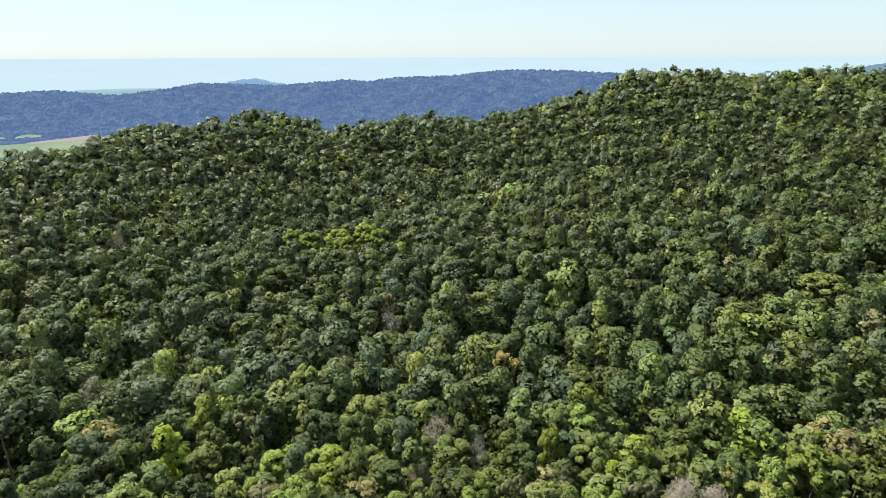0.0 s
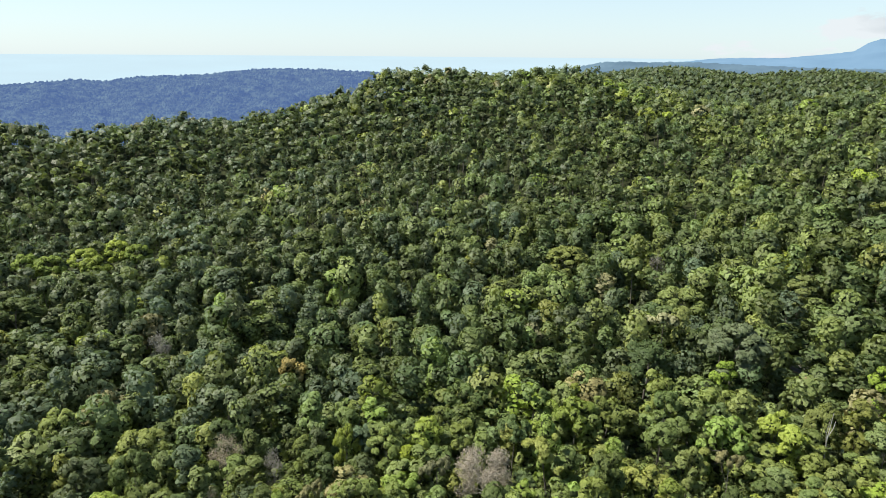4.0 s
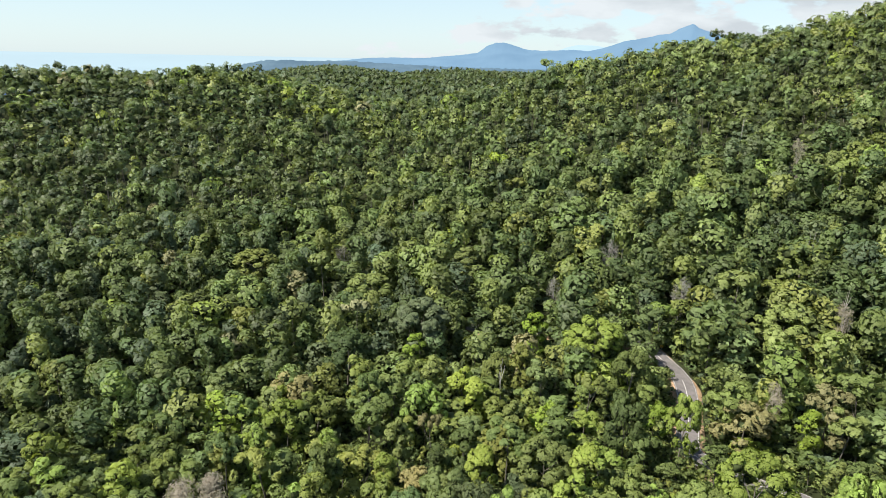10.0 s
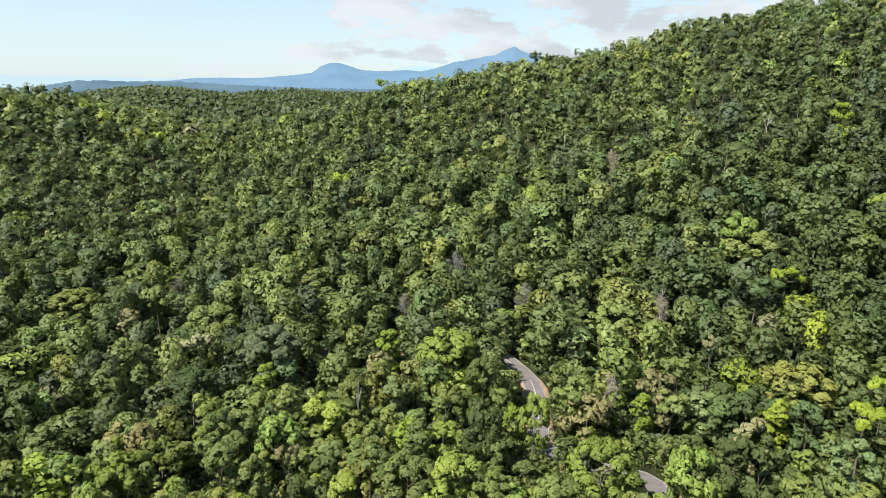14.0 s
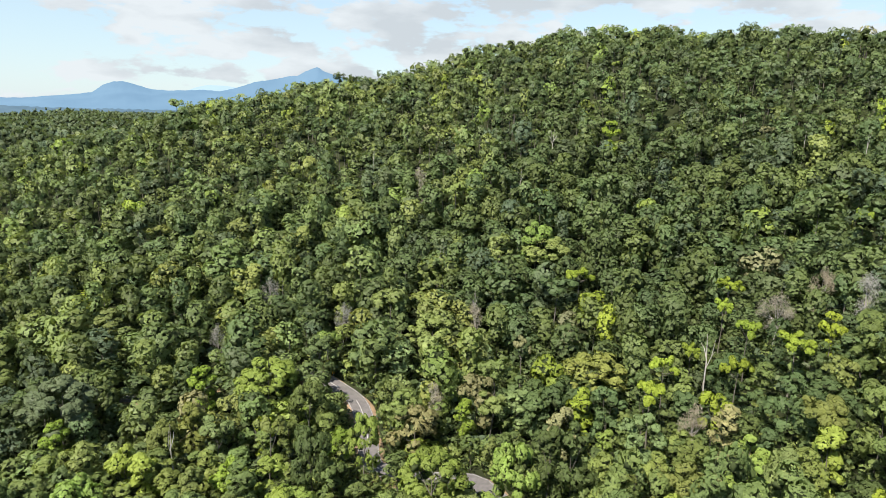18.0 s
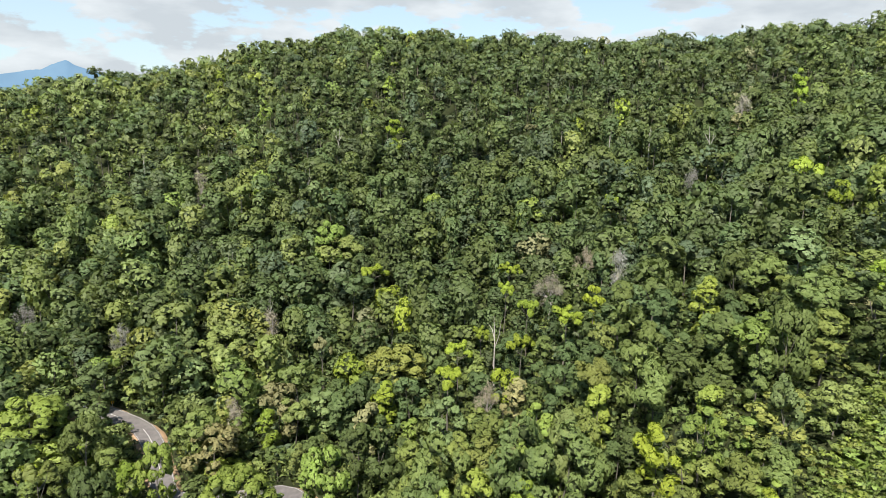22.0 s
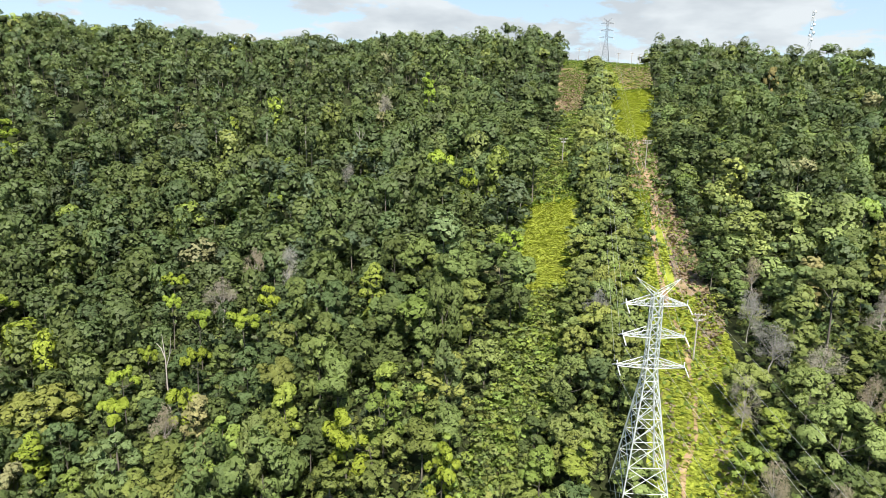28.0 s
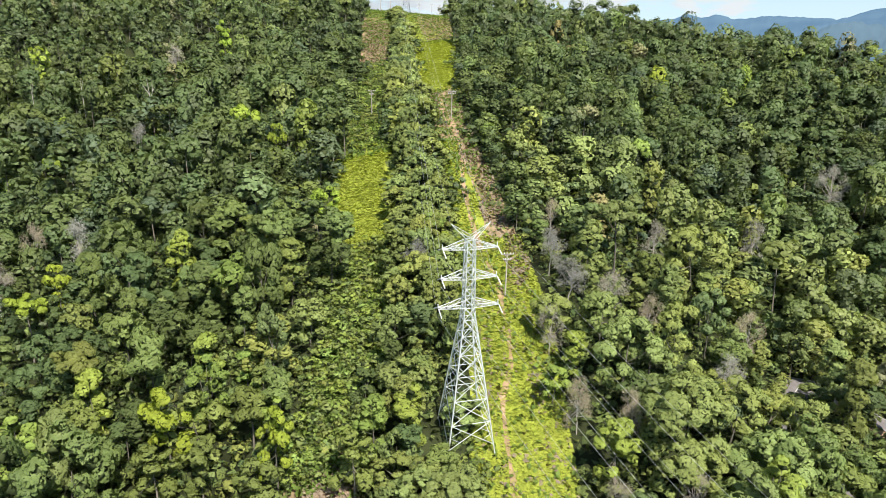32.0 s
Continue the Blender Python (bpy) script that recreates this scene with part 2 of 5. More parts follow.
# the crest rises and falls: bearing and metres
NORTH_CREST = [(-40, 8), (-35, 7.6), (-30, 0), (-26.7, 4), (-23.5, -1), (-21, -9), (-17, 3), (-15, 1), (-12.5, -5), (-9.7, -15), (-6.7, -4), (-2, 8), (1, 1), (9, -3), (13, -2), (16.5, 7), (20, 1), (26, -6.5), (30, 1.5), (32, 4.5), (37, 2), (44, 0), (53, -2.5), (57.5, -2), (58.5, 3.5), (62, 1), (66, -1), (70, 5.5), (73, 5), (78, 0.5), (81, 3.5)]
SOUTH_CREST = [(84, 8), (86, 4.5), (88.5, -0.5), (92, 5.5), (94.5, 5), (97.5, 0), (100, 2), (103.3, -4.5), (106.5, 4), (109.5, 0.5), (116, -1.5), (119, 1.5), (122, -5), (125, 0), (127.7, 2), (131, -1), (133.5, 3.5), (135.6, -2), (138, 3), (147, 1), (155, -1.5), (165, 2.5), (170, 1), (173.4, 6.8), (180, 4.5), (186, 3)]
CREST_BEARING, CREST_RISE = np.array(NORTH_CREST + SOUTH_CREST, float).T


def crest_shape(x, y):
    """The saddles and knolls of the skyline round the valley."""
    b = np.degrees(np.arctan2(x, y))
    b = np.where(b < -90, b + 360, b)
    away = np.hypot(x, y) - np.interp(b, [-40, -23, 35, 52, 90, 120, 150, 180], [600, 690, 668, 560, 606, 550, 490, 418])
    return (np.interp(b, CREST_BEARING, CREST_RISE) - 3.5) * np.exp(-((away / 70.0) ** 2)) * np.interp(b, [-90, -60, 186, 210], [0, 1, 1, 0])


def along_line(x, y):
    """Metres up the power line from its near tower, and to the left of it."""
    dx, dy = np.asarray(x) - LINE_A[0], np.asarray(y) - LINE_A[1]
    return dx * LINE_DIR[0] + dy * LINE_DIR[1], dx * LINE_LEFT[0] + dy * LINE_LEFT[1]


def smooth_path(points, step=4.0):
    """Points of a Catmull-Rom curve through the given plan points."""
    p = np.array([points[0], *points, points[-1]], float)
    out = []
    for i in range(1, len(p) - 2):
        n = max(2, int(np.linalg.norm(p[i + 1] - p[i]) / step))
        for t in np.arange(n) / n:
            out.append(0.5 * (2 * p[i] + (p[i + 1] - p[i - 1]) * t + (2 * p[i - 1] - 5 * p[i] + 4 * p[i + 1] - p[i + 2]) * t**2 + (3 * p[i] - p[i - 1] - 3 * p[i + 1] + p[i + 2]) * t**3))
    return np.array(out + [p[-2]])


ROAD = smooth_path([(190, 154), (190, 132), (207, 100), (209, 82), (206.5, 75), (201, 66), (194, 57.5), (182, 51), (169, 46.5), (160, 42.5), (156.5, 34), (154, 24), (152.5, 14), (146, 8), (128, -2), (100, -10)])
SIDE_ROAD = smooth_path([(-52, -171), (-30, -172), (-4, -166), (1, -157), (0, -146), (-4, -138), (-14, -130)])
TRACK = smooth_path([tuple(LINE_A + u * LINE_DIR + v * LINE_LEFT) for u, v in ((-40, -7), (-16, -8), (7, -8.5), (14, -11.5), (38, -12), (51, -9.5), (83, -8.5), (116, -11), (148, -8.5), (168, -7.5), (184, -10), (192, -14))])


def clear_of(path, x, y):
    """Distance from each place to a path on the plan."""
    d = np.full(np.shape(x), 1e9)
    for px, py in path:
        d = np.minimum(d, (x - px) ** 2 + (y - py) ** 2)
    return np.sqrt(d)


def quads(name, v, mats, index=None, parent=None, smooth=False):
    """A mesh of loose quads: v has the shape (n, 4, 3)."""
    n = len(v)
    me = bpy.data.meshes.new(name)
    me.vertices.add(4 * n)
    me.vertices.foreach_set("co", np.ascontiguousarray(v, np.float32).ravel())
    me.loops.add(4 * n)
    me.loops.foreach_set("vertex_index", np.arange(4 * n, dtype=np.int32))
    me.polygons.add(n)
    me.polygons.foreach_set("loop_start", np.arange(0, 4 * n, 4, dtype=np.int32))
    for m in mats:
        me.materials.append(m)
    if index is not None:
        me.polygons.foreach_set("material_index", np.ascontiguousarray(index, np.int32))
    me.update(calc_edges=True)
    ob = new(name, me)
    ob.parent = parent
    return ob


def sheet(name, xs, ys, height, mats, pick=None):
    """A welded height field over the lines xs and ys."""
    gx, gy = np.meshgrid(xs, ys)
    gz = height(gx, gy)
    nx, ny = len(xs), len(ys)
    me = bpy.data.meshes.new(name)
    me.vertices.add(nx * ny)
    me.vertices.foreach_set("co", np.stack([gx, gy, gz], -1).astype(np.float32).ravel())
    a = (np.arange(ny - 1)[:, None] * nx + np.arange(nx - 1)).ravel()
    f = np.stack([a, a + 1, a + nx + 1, a + nx], 1)
    me.loops.add(4 * len(f))
    me.loops.foreach_set("vertex_index", f.astype(np.int32).ravel())
    me.polygons.add(len(f))
    me.polygons.foreach_set("loop_start", np.arange(0, 4 * len(f), 4, dtype=np.int32))
    for m in mats:
        me.materials.append(m)
    if pick is not None:
        mid = lambda g: (g[:-1, :-1] + g[1:, 1:]) / 2
        me.polygons.foreach_set("material_index", pick(mid(gx), mid(gy)).astype(np.int32).ravel())
    me.polygons.foreach_set("use_smooth", np.ones(len(f), bool))
    me.update(calc_edges=True)
    return new(name, me)


def stretched(fine, step, reach):
    """Grid lines: even steps to fine, then ever wider ones to reach."""
    v = [0.0]
    while v[-1] < reach:
        v.append(v[-1] + (step if v[-1] < fine else max(step, (v[-1] - fine) * 0.12 + step)))
    v[-1] = reach
    return np.array([-q for q in v[:0:-1]] + v)


LINES = stretched(640, 6.0, 3300)


def open_ground(x, y, room=0.0):
    """True where no forest tree stands: the roads and the two strips under the power lines."""
    u, v = along_line(x, y)
    right, left, low, high = strip_edges(u)
    strip = (u > -55) & (u < 470) & (v > right - 0.4 * room + 2.2 * np.sin(u / 9) + 1.2 * np.sin(u / 3.7)) & (v < left + 0.4 * room + 2.0 * np.sin(u / 8 + 1) + 1.2 * np.sin(u / 3.3))
    strip |= (u > -55) & (u < 470) & (v > low - 0.4 * room + 1.5 * np.sin(u / 7 + 2) + np.sin(u / 3.1)) & (v < high + 0.4 * room + 2.6 * np.sin(u / 10) + 1.4 * np.sin(u / 3.9))
    strip |= (u > 405) & (u < 620) & (v > -32) & (v < 33)
    return strip | (clear_of(ROAD, x, y) < np.where(y > 88, 2.2, 4.6 + 0.2 * room)) | (clear_of(SIDE_ROAD, x, y) < 2.8)


def strip_edges(u):
    """The sides of the two cleared strips, in metres to the left of the power line."""
    right = np.interp(u, [-60, -15, 26, 60, 93, 148, 284, 377, 430], [-18, -17, -21, -19, -16, -13, -23, -28, -30])
    left = np.interp(u, [-60, 0, 80, 150, 205, 297, 365, 430], [-3, -3, -6, -4, -1, -3, 8, 12])
    low = np.interp(u, [-60, -12, 16, 48, 81, 108, 160, 238, 339, 430], [25, 21, 17, 15.5, 14, 14, 18, 14, 10, 8])
    high = np.interp(u, [-60, -12, 6, 31, 59, 88, 113, 168, 244, 351, 430], [35, 32, 29, 26, 28, 30, 31, 29, 28.5, 30, 32])
    return right, left, low, high


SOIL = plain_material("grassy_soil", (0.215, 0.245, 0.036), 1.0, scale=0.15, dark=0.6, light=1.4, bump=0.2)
# darker copy of the grassy soil, its shade put into the colour
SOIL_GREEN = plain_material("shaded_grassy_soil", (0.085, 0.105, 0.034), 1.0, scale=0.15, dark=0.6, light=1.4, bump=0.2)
SOIL_DRY = plain_material("dry_reddish_soil", (0.215, 0.160, 0.095), 1.0, scale=0.15, dark=0.6, light=1.4, bump=0.2)


def carved_ground(x, y):
    """The ground, with a bench cut for the roads."""
    cut = np.minimum(clear_of(ROAD, x, y), clear_of(SIDE_ROAD, x, y))
    return ground_z(x, y) - 1.5 * np.exp(-((cut / 8.0) ** 2))


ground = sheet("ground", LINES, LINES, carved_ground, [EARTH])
tagged(ground, "dark leaf-littered forest floor of steep hills and a valley", "ground", kind="structure")

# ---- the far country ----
# the water's pale hazy brightness is put in as emission
SEA = plain_material("sea_water_with_haze_glow", (0.04, 0.07, 0.08), 0.93, scale=0.002, dark=0.9, light=1.1, glow=(0.283, 0.345, 0.384))


def polar_sheet(name, bearings, rows, mats):
    """A welded sheet: rows of (distances, heights) over the bearings, in degrees clockwise from north."""
    b = np.radians(np.asarray(bearings, float))
    v = np.stack([np.stack([np.sin(b) * d, np.cos(b) * d, z + 0 * b], -1) for d, z in rows], 0)
    ny, nx = v.shape[:2]
    me = bpy.data.meshes.new(name)
    me.vertices.add(nx * ny)
    me.vertices.foreach_set("co", v.astype(np.float32).ravel())
    a = (np.arange(ny - 1)[:, None] * nx + np.arange(nx - 1)).ravel()
    f = np.stack([a, a + 1, a + nx + 1, a + nx], 1)
    me.loops.add(4 * len(f))
    me.loops.foreach_set("vertex_index", f.astype(np.int32).ravel())
    me.polygons.add(len(f))
    me.polygons.foreach_set("loop_start", np.arange(0, 4 * len(f), 4, dtype=np.int32))
    me.polygons.foreach_set("use_smooth", np.ones(len(f), bool))
    for m in mats:
        me.materials.append(m)
    me.update(calc_edges=True)
    return new(name, me)


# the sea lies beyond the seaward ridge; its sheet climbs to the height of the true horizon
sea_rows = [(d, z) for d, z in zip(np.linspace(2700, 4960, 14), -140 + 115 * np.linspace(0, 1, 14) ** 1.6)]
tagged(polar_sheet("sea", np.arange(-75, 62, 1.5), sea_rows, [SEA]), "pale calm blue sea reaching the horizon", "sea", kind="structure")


def smooth_noise(shape, cells, seed):
    """Even noise between -1 and 1 on a grid, by cosine blending of random values."""
    g = np.random.default_rng(seed).uniform(-1, 1, (cells[0] + 2, cells[1] + 2))
    yy, xx = np.linspace(0, cells[0], shape[0]), np.linspace(0, cells[1], shape[1])
    y0, x0 = yy.astype(int), xx.astype(int)
    fy, fx = (0.5 - 0.5 * np.cos(math.pi * (yy - y0)))[:, None], (0.5 - 0.5 * np.cos(math.pi * (xx - x0)))[None]
    a, b, c, d = g[np.ix_(y0, x0)], g[np.ix_(y0, x0 + 1)], g[np.ix_(y0 + 1, x0)], g[np.ix_(y0 + 1, x0 + 1)]
    return (a * (1 - fx) + b * fx) * (1 - fy) + (c * (1 - fx) + d * fx) * fy


def mesh_of(name, v, f, mats, index=None, normals=None, tone=None):
    me = bpy.data.meshes.new(name)
    me.vertices.add(len(v))
    me.vertices.foreach_set("co", np.ascontiguousarray(v, np.float32).ravel())
    me.loops.add(4 * len(f))
    me.loops.foreach_set("vertex_index", np.ascontiguousarray(f, np.int32).ravel())
    me.polygons.add(len(f))
    me.polygons.foreach_set("loop_start", np.arange(0, 4 * len(f), 4, dtype=np.int32))
    me.polygons.foreach_set("use_smooth", np.ones(len(f), bool))
    for m in mats:
        me.materials.append(m)
    if index is not None:
        me.polygons.foreach_set("material_index", np.ascontiguousarray(index, np.int32))
    me.update(calc_edges=True)
    for key, kind, field, values in (("custom_normal", "FLOAT_VECTOR", "vector", normals), ("tone", "FLOAT", "value", tone)):
        if values is not None:
            me.attributes.new(key, kind, "POINT").data.foreach_set(field, np.ascontiguousarray(values, np.float32).ravel())
    me.update()
    return me


def hill_range(name, label, crest, near, far, foot, mat, step=0.1, rows=24, rough=0.10, bumps=3.0, seed=1, crowns_on=0):
    """A range of distant hills: crest is bearings and angles of elevation of its skyline, seen from the valley, at the distance far."""
    b = np.arange(crest[0][0], crest[-1][0] + step / 2, step)
    top = far * np.tan(np.radians(np.interp(b, [c[0] for c in crest], [c[1] for c in crest])))
    t = np.linspace(0, 1, rows)[:, None]
    spurs = smooth_noise((rows, len(b)), (3, max(4, len(b) // 26)), seed) + 0.5 * smooth_noise((rows, len(b)), (6, max(6, len(b) // 11)), seed + 1)
    crowns = smooth_noise((rows, len(b)), (rows - 1, len(b) // 2), seed + 2)
    z = foot + (top - foot) * (t**0.85) + rough * (top - foot) * spurs * np.sin(math.pi * t) + bumps * crowns
    d = near + (far - near) * t + 0 * b
    out = [(d[k], z[k]) for k in range(rows)] + [(d[-1] + 60, z[-1] - 60)]
    if crowns_on:  # rounded tree crowns all over the slope
        g = np.random.default_rng(seed + 3)
        i, j = g.integers(0, rows, crowns_on), g.integers(0, len(b), crowns_on)
        a, q = np.radians(b[j] + g.uniform(-0.5, 0.5, crowns_on) * step), d[i, j] + g.uniform(-8, 8, crowns_on)
        c = np.stack([np.sin(a) * q, np.cos(a) * q, z[i, j] - 1.0], 1)
        turn, reach, up = g.uniform(0, 6.283, crowns_on), g.uniform(3.5, 7.5, crowns_on), g.uniform(2.5, 5.5, crowns_on)
        ring = [np.stack([np.cos(turn + k * 1.571), np.sin(turn + k * 1.571), 0 * turn], 1) for k in range(4)]
        foot = np.stack([c + r * reach[:, None] for r in ring], 1)
        top = np.stack([c + r * reach[:, None] * 0.42 + up[:, None] * (0, 0, 1) for r in ring], 1)
        v = np.concatenate([foot, top], 1)
        f = np.array([(0, 1, 5, 4), (1, 2, 6, 5), (2, 3, 7, 6), (3, 0, 4, 7), (4, 5, 6, 7)])[None] + 8 * np.arange(crowns_on)[:, None, None]
        tagged(new("far_canopy", mesh_of("far_canopy", v.reshape(-1, 3), f.reshape(-1, 4), [mat])), "rounded crowns of the hazy forest on the seaward ridge", "forest", kind="stuff")
    return tagged(polar_sheet(name, b, out, [mat]), label, "hills", kind="structure")


# distance haze is put into the far materials as blue emission
HAZE_GLOW = 0.62
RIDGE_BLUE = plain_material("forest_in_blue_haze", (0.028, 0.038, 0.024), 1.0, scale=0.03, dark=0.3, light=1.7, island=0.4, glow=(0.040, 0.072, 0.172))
LOW_BLUE = plain_material("low_hills_in_haze", (0.030, 0.042, 0.045), 1.0, scale=0.006, dark=0.6, light=1.4, glow=(0.105 * HAZE_GLOW, 0.180 * HAZE_GLOW, 0.260 * HAZE_GLOW))
PEAK_BLUE = plain_material("mountains_in_haze", (0.030, 0.042, 0.048), 1.0, scale=0.004, dark=0.7, light=1.3, glow=(0.180 * HAZE_GLOW, 0.320 * HAZE_GLOW, 0.480 * HAZE_GLOW))
FAINT_BLUE = plain_material("faint_mountain", (0.05, 0.06, 0.07), 1.0, scale=0.004, glow=(0.44 * HAZE_GLOW, 0.62 * HAZE_GLOW, 0.74 * HAZE_GLOW))
SOUTH_BLUE = plain_material("southern_range_in_haze", (0.035, 0.05, 0.05), 1.0, scale=0.004, dark=0.7, light=1.3, glow=(0.080 * HAZE_GLOW, 0.165 * HAZE_GLOW, 0.300 * HAZE_GLOW))
COAST = plain_material("hazy_coast_plain", (0.06, 0.08, 0.07), 1.0, scale=0.006, glow=(0.22 * HAZE_GLOW, 0.36 * HAZE_GLOW, 0.44 * HAZE_GLOW))
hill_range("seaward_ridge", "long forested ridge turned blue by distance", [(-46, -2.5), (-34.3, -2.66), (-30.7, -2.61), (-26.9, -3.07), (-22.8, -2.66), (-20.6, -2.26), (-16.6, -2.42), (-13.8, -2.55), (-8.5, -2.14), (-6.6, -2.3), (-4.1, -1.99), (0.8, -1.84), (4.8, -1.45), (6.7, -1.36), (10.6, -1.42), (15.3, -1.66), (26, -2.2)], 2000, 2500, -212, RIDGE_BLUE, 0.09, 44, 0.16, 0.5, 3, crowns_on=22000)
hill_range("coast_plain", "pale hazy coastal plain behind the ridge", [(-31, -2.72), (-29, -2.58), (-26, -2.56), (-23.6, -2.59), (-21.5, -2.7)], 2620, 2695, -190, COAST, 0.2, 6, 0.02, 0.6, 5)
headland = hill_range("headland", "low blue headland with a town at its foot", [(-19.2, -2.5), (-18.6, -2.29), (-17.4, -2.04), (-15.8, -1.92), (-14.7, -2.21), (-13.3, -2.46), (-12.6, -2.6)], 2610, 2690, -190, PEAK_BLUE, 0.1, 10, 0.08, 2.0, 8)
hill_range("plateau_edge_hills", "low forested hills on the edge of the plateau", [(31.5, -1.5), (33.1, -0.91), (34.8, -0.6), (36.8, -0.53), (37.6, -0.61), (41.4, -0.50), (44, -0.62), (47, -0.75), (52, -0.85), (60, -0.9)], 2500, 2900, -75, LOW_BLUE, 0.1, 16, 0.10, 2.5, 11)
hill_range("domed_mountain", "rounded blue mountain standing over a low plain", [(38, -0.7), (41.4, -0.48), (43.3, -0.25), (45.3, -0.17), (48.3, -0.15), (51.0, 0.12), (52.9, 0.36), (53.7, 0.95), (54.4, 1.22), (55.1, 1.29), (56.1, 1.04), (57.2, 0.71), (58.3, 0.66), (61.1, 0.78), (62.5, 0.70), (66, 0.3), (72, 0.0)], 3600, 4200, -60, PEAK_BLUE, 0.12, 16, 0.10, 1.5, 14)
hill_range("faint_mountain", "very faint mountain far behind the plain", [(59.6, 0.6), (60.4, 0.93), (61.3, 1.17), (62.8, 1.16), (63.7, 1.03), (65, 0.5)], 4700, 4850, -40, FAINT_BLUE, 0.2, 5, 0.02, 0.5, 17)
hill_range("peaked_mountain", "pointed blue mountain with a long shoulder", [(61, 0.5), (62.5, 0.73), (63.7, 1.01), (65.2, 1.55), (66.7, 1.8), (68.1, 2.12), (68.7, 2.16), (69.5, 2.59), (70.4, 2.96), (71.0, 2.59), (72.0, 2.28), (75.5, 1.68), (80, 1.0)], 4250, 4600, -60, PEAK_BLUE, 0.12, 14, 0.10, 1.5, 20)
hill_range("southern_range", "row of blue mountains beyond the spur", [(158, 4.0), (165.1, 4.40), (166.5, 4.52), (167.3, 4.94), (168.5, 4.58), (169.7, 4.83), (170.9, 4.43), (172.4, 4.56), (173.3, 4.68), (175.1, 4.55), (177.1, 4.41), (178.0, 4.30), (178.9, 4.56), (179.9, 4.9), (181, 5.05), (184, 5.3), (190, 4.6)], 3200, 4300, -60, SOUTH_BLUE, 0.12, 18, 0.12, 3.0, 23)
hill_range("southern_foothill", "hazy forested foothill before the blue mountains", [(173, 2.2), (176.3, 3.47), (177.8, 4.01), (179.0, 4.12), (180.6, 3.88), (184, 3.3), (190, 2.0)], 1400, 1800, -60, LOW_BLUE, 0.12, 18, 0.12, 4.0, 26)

# haze over the fields is likewise a faint emission in their material
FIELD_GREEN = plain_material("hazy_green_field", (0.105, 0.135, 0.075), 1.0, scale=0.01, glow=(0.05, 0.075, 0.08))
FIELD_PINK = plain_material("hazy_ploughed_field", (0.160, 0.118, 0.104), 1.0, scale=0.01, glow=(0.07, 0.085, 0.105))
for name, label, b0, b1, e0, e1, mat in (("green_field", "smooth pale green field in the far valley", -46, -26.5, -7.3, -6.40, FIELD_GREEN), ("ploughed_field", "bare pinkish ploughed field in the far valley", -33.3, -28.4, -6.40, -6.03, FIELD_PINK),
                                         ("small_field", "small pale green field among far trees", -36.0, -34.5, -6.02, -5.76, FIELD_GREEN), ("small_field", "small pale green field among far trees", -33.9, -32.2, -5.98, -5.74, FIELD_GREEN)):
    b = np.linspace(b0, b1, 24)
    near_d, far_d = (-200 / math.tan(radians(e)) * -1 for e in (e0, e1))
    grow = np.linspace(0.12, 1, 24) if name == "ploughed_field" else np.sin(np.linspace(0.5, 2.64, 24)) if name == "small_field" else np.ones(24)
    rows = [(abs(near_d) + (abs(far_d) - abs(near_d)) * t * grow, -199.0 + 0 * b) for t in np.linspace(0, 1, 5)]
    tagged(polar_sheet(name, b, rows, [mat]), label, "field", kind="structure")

# woods between the fields of the far valley
g = np.random.default_rng(61)
b, q = np.radians(g.uniform(-46, -4, 9000)), g.uniform(1250, 2050, 9000)
deg = np.degrees(b)
field = (deg < -26) & (q > 1545) & (q < 1788)
field |= (deg > -33.3) & (deg < -28.2) & (q >= 1788) & (q < 1795 + 112 * (deg + 33.3) / 4.9)
field |= (((deg > -36.2) & (deg < -34.3)) | ((deg > -34.1) & (deg < -32.0))) & (q > 1900) & (q < 2005)
b, q = b[~field], q[~field]
c = np.stack([np.sin(b) * q, np.cos(b) * q, country(np.sin(b) * q, np.cos(b) * q) - 1.0], 1)
turn, reach, up = g.uniform(0, 6.283, len(b)), g.uniform(6.0, 12.0, len(b)), g.uniform(6.0, 11.0, len(b))
ring = [np.stack([np.cos(turn + k * 1.571), np.sin(turn + k * 1.571), 0 * turn], 1) for k in range(4)]
v = np.concatenate([np.stack([c + r * reach[:, None] for r in ring], 1), np.stack([c + r * reach[:, None] * 0.5 + up[:, None] * (0, 0, 1) for r in ring], 1)], 1)
f = np.array([(0, 1, 5, 4), (1, 2, 6, 5), (2, 3, 7, 6), (3, 0, 4, 7), (4, 5, 6, 7)])[None] + 8 * np.arange(len(b))[:, None, None]
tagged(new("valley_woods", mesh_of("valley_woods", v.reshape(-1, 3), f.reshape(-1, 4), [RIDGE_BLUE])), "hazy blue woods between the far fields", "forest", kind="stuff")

# ---- forest ----
rng = np.random.default_rng(7)


def unit(n):
    d = rng.normal(size=(n, 3))
    return d / np.linalg.norm(d, axis=1, keepdims=True)


CORNERS = np.array([(sx, sy, sz) for sx in (-1, 1) for sy in (-1, 1) for sz in (-1, 1)], float) / math.sqrt(3)
SIDES = np.array([(1, 5, 7, 3), (0, 4, 5, 1), (2, 3, 7, 6), (0, 1, 3, 2), (4, 6, 7, 5)])


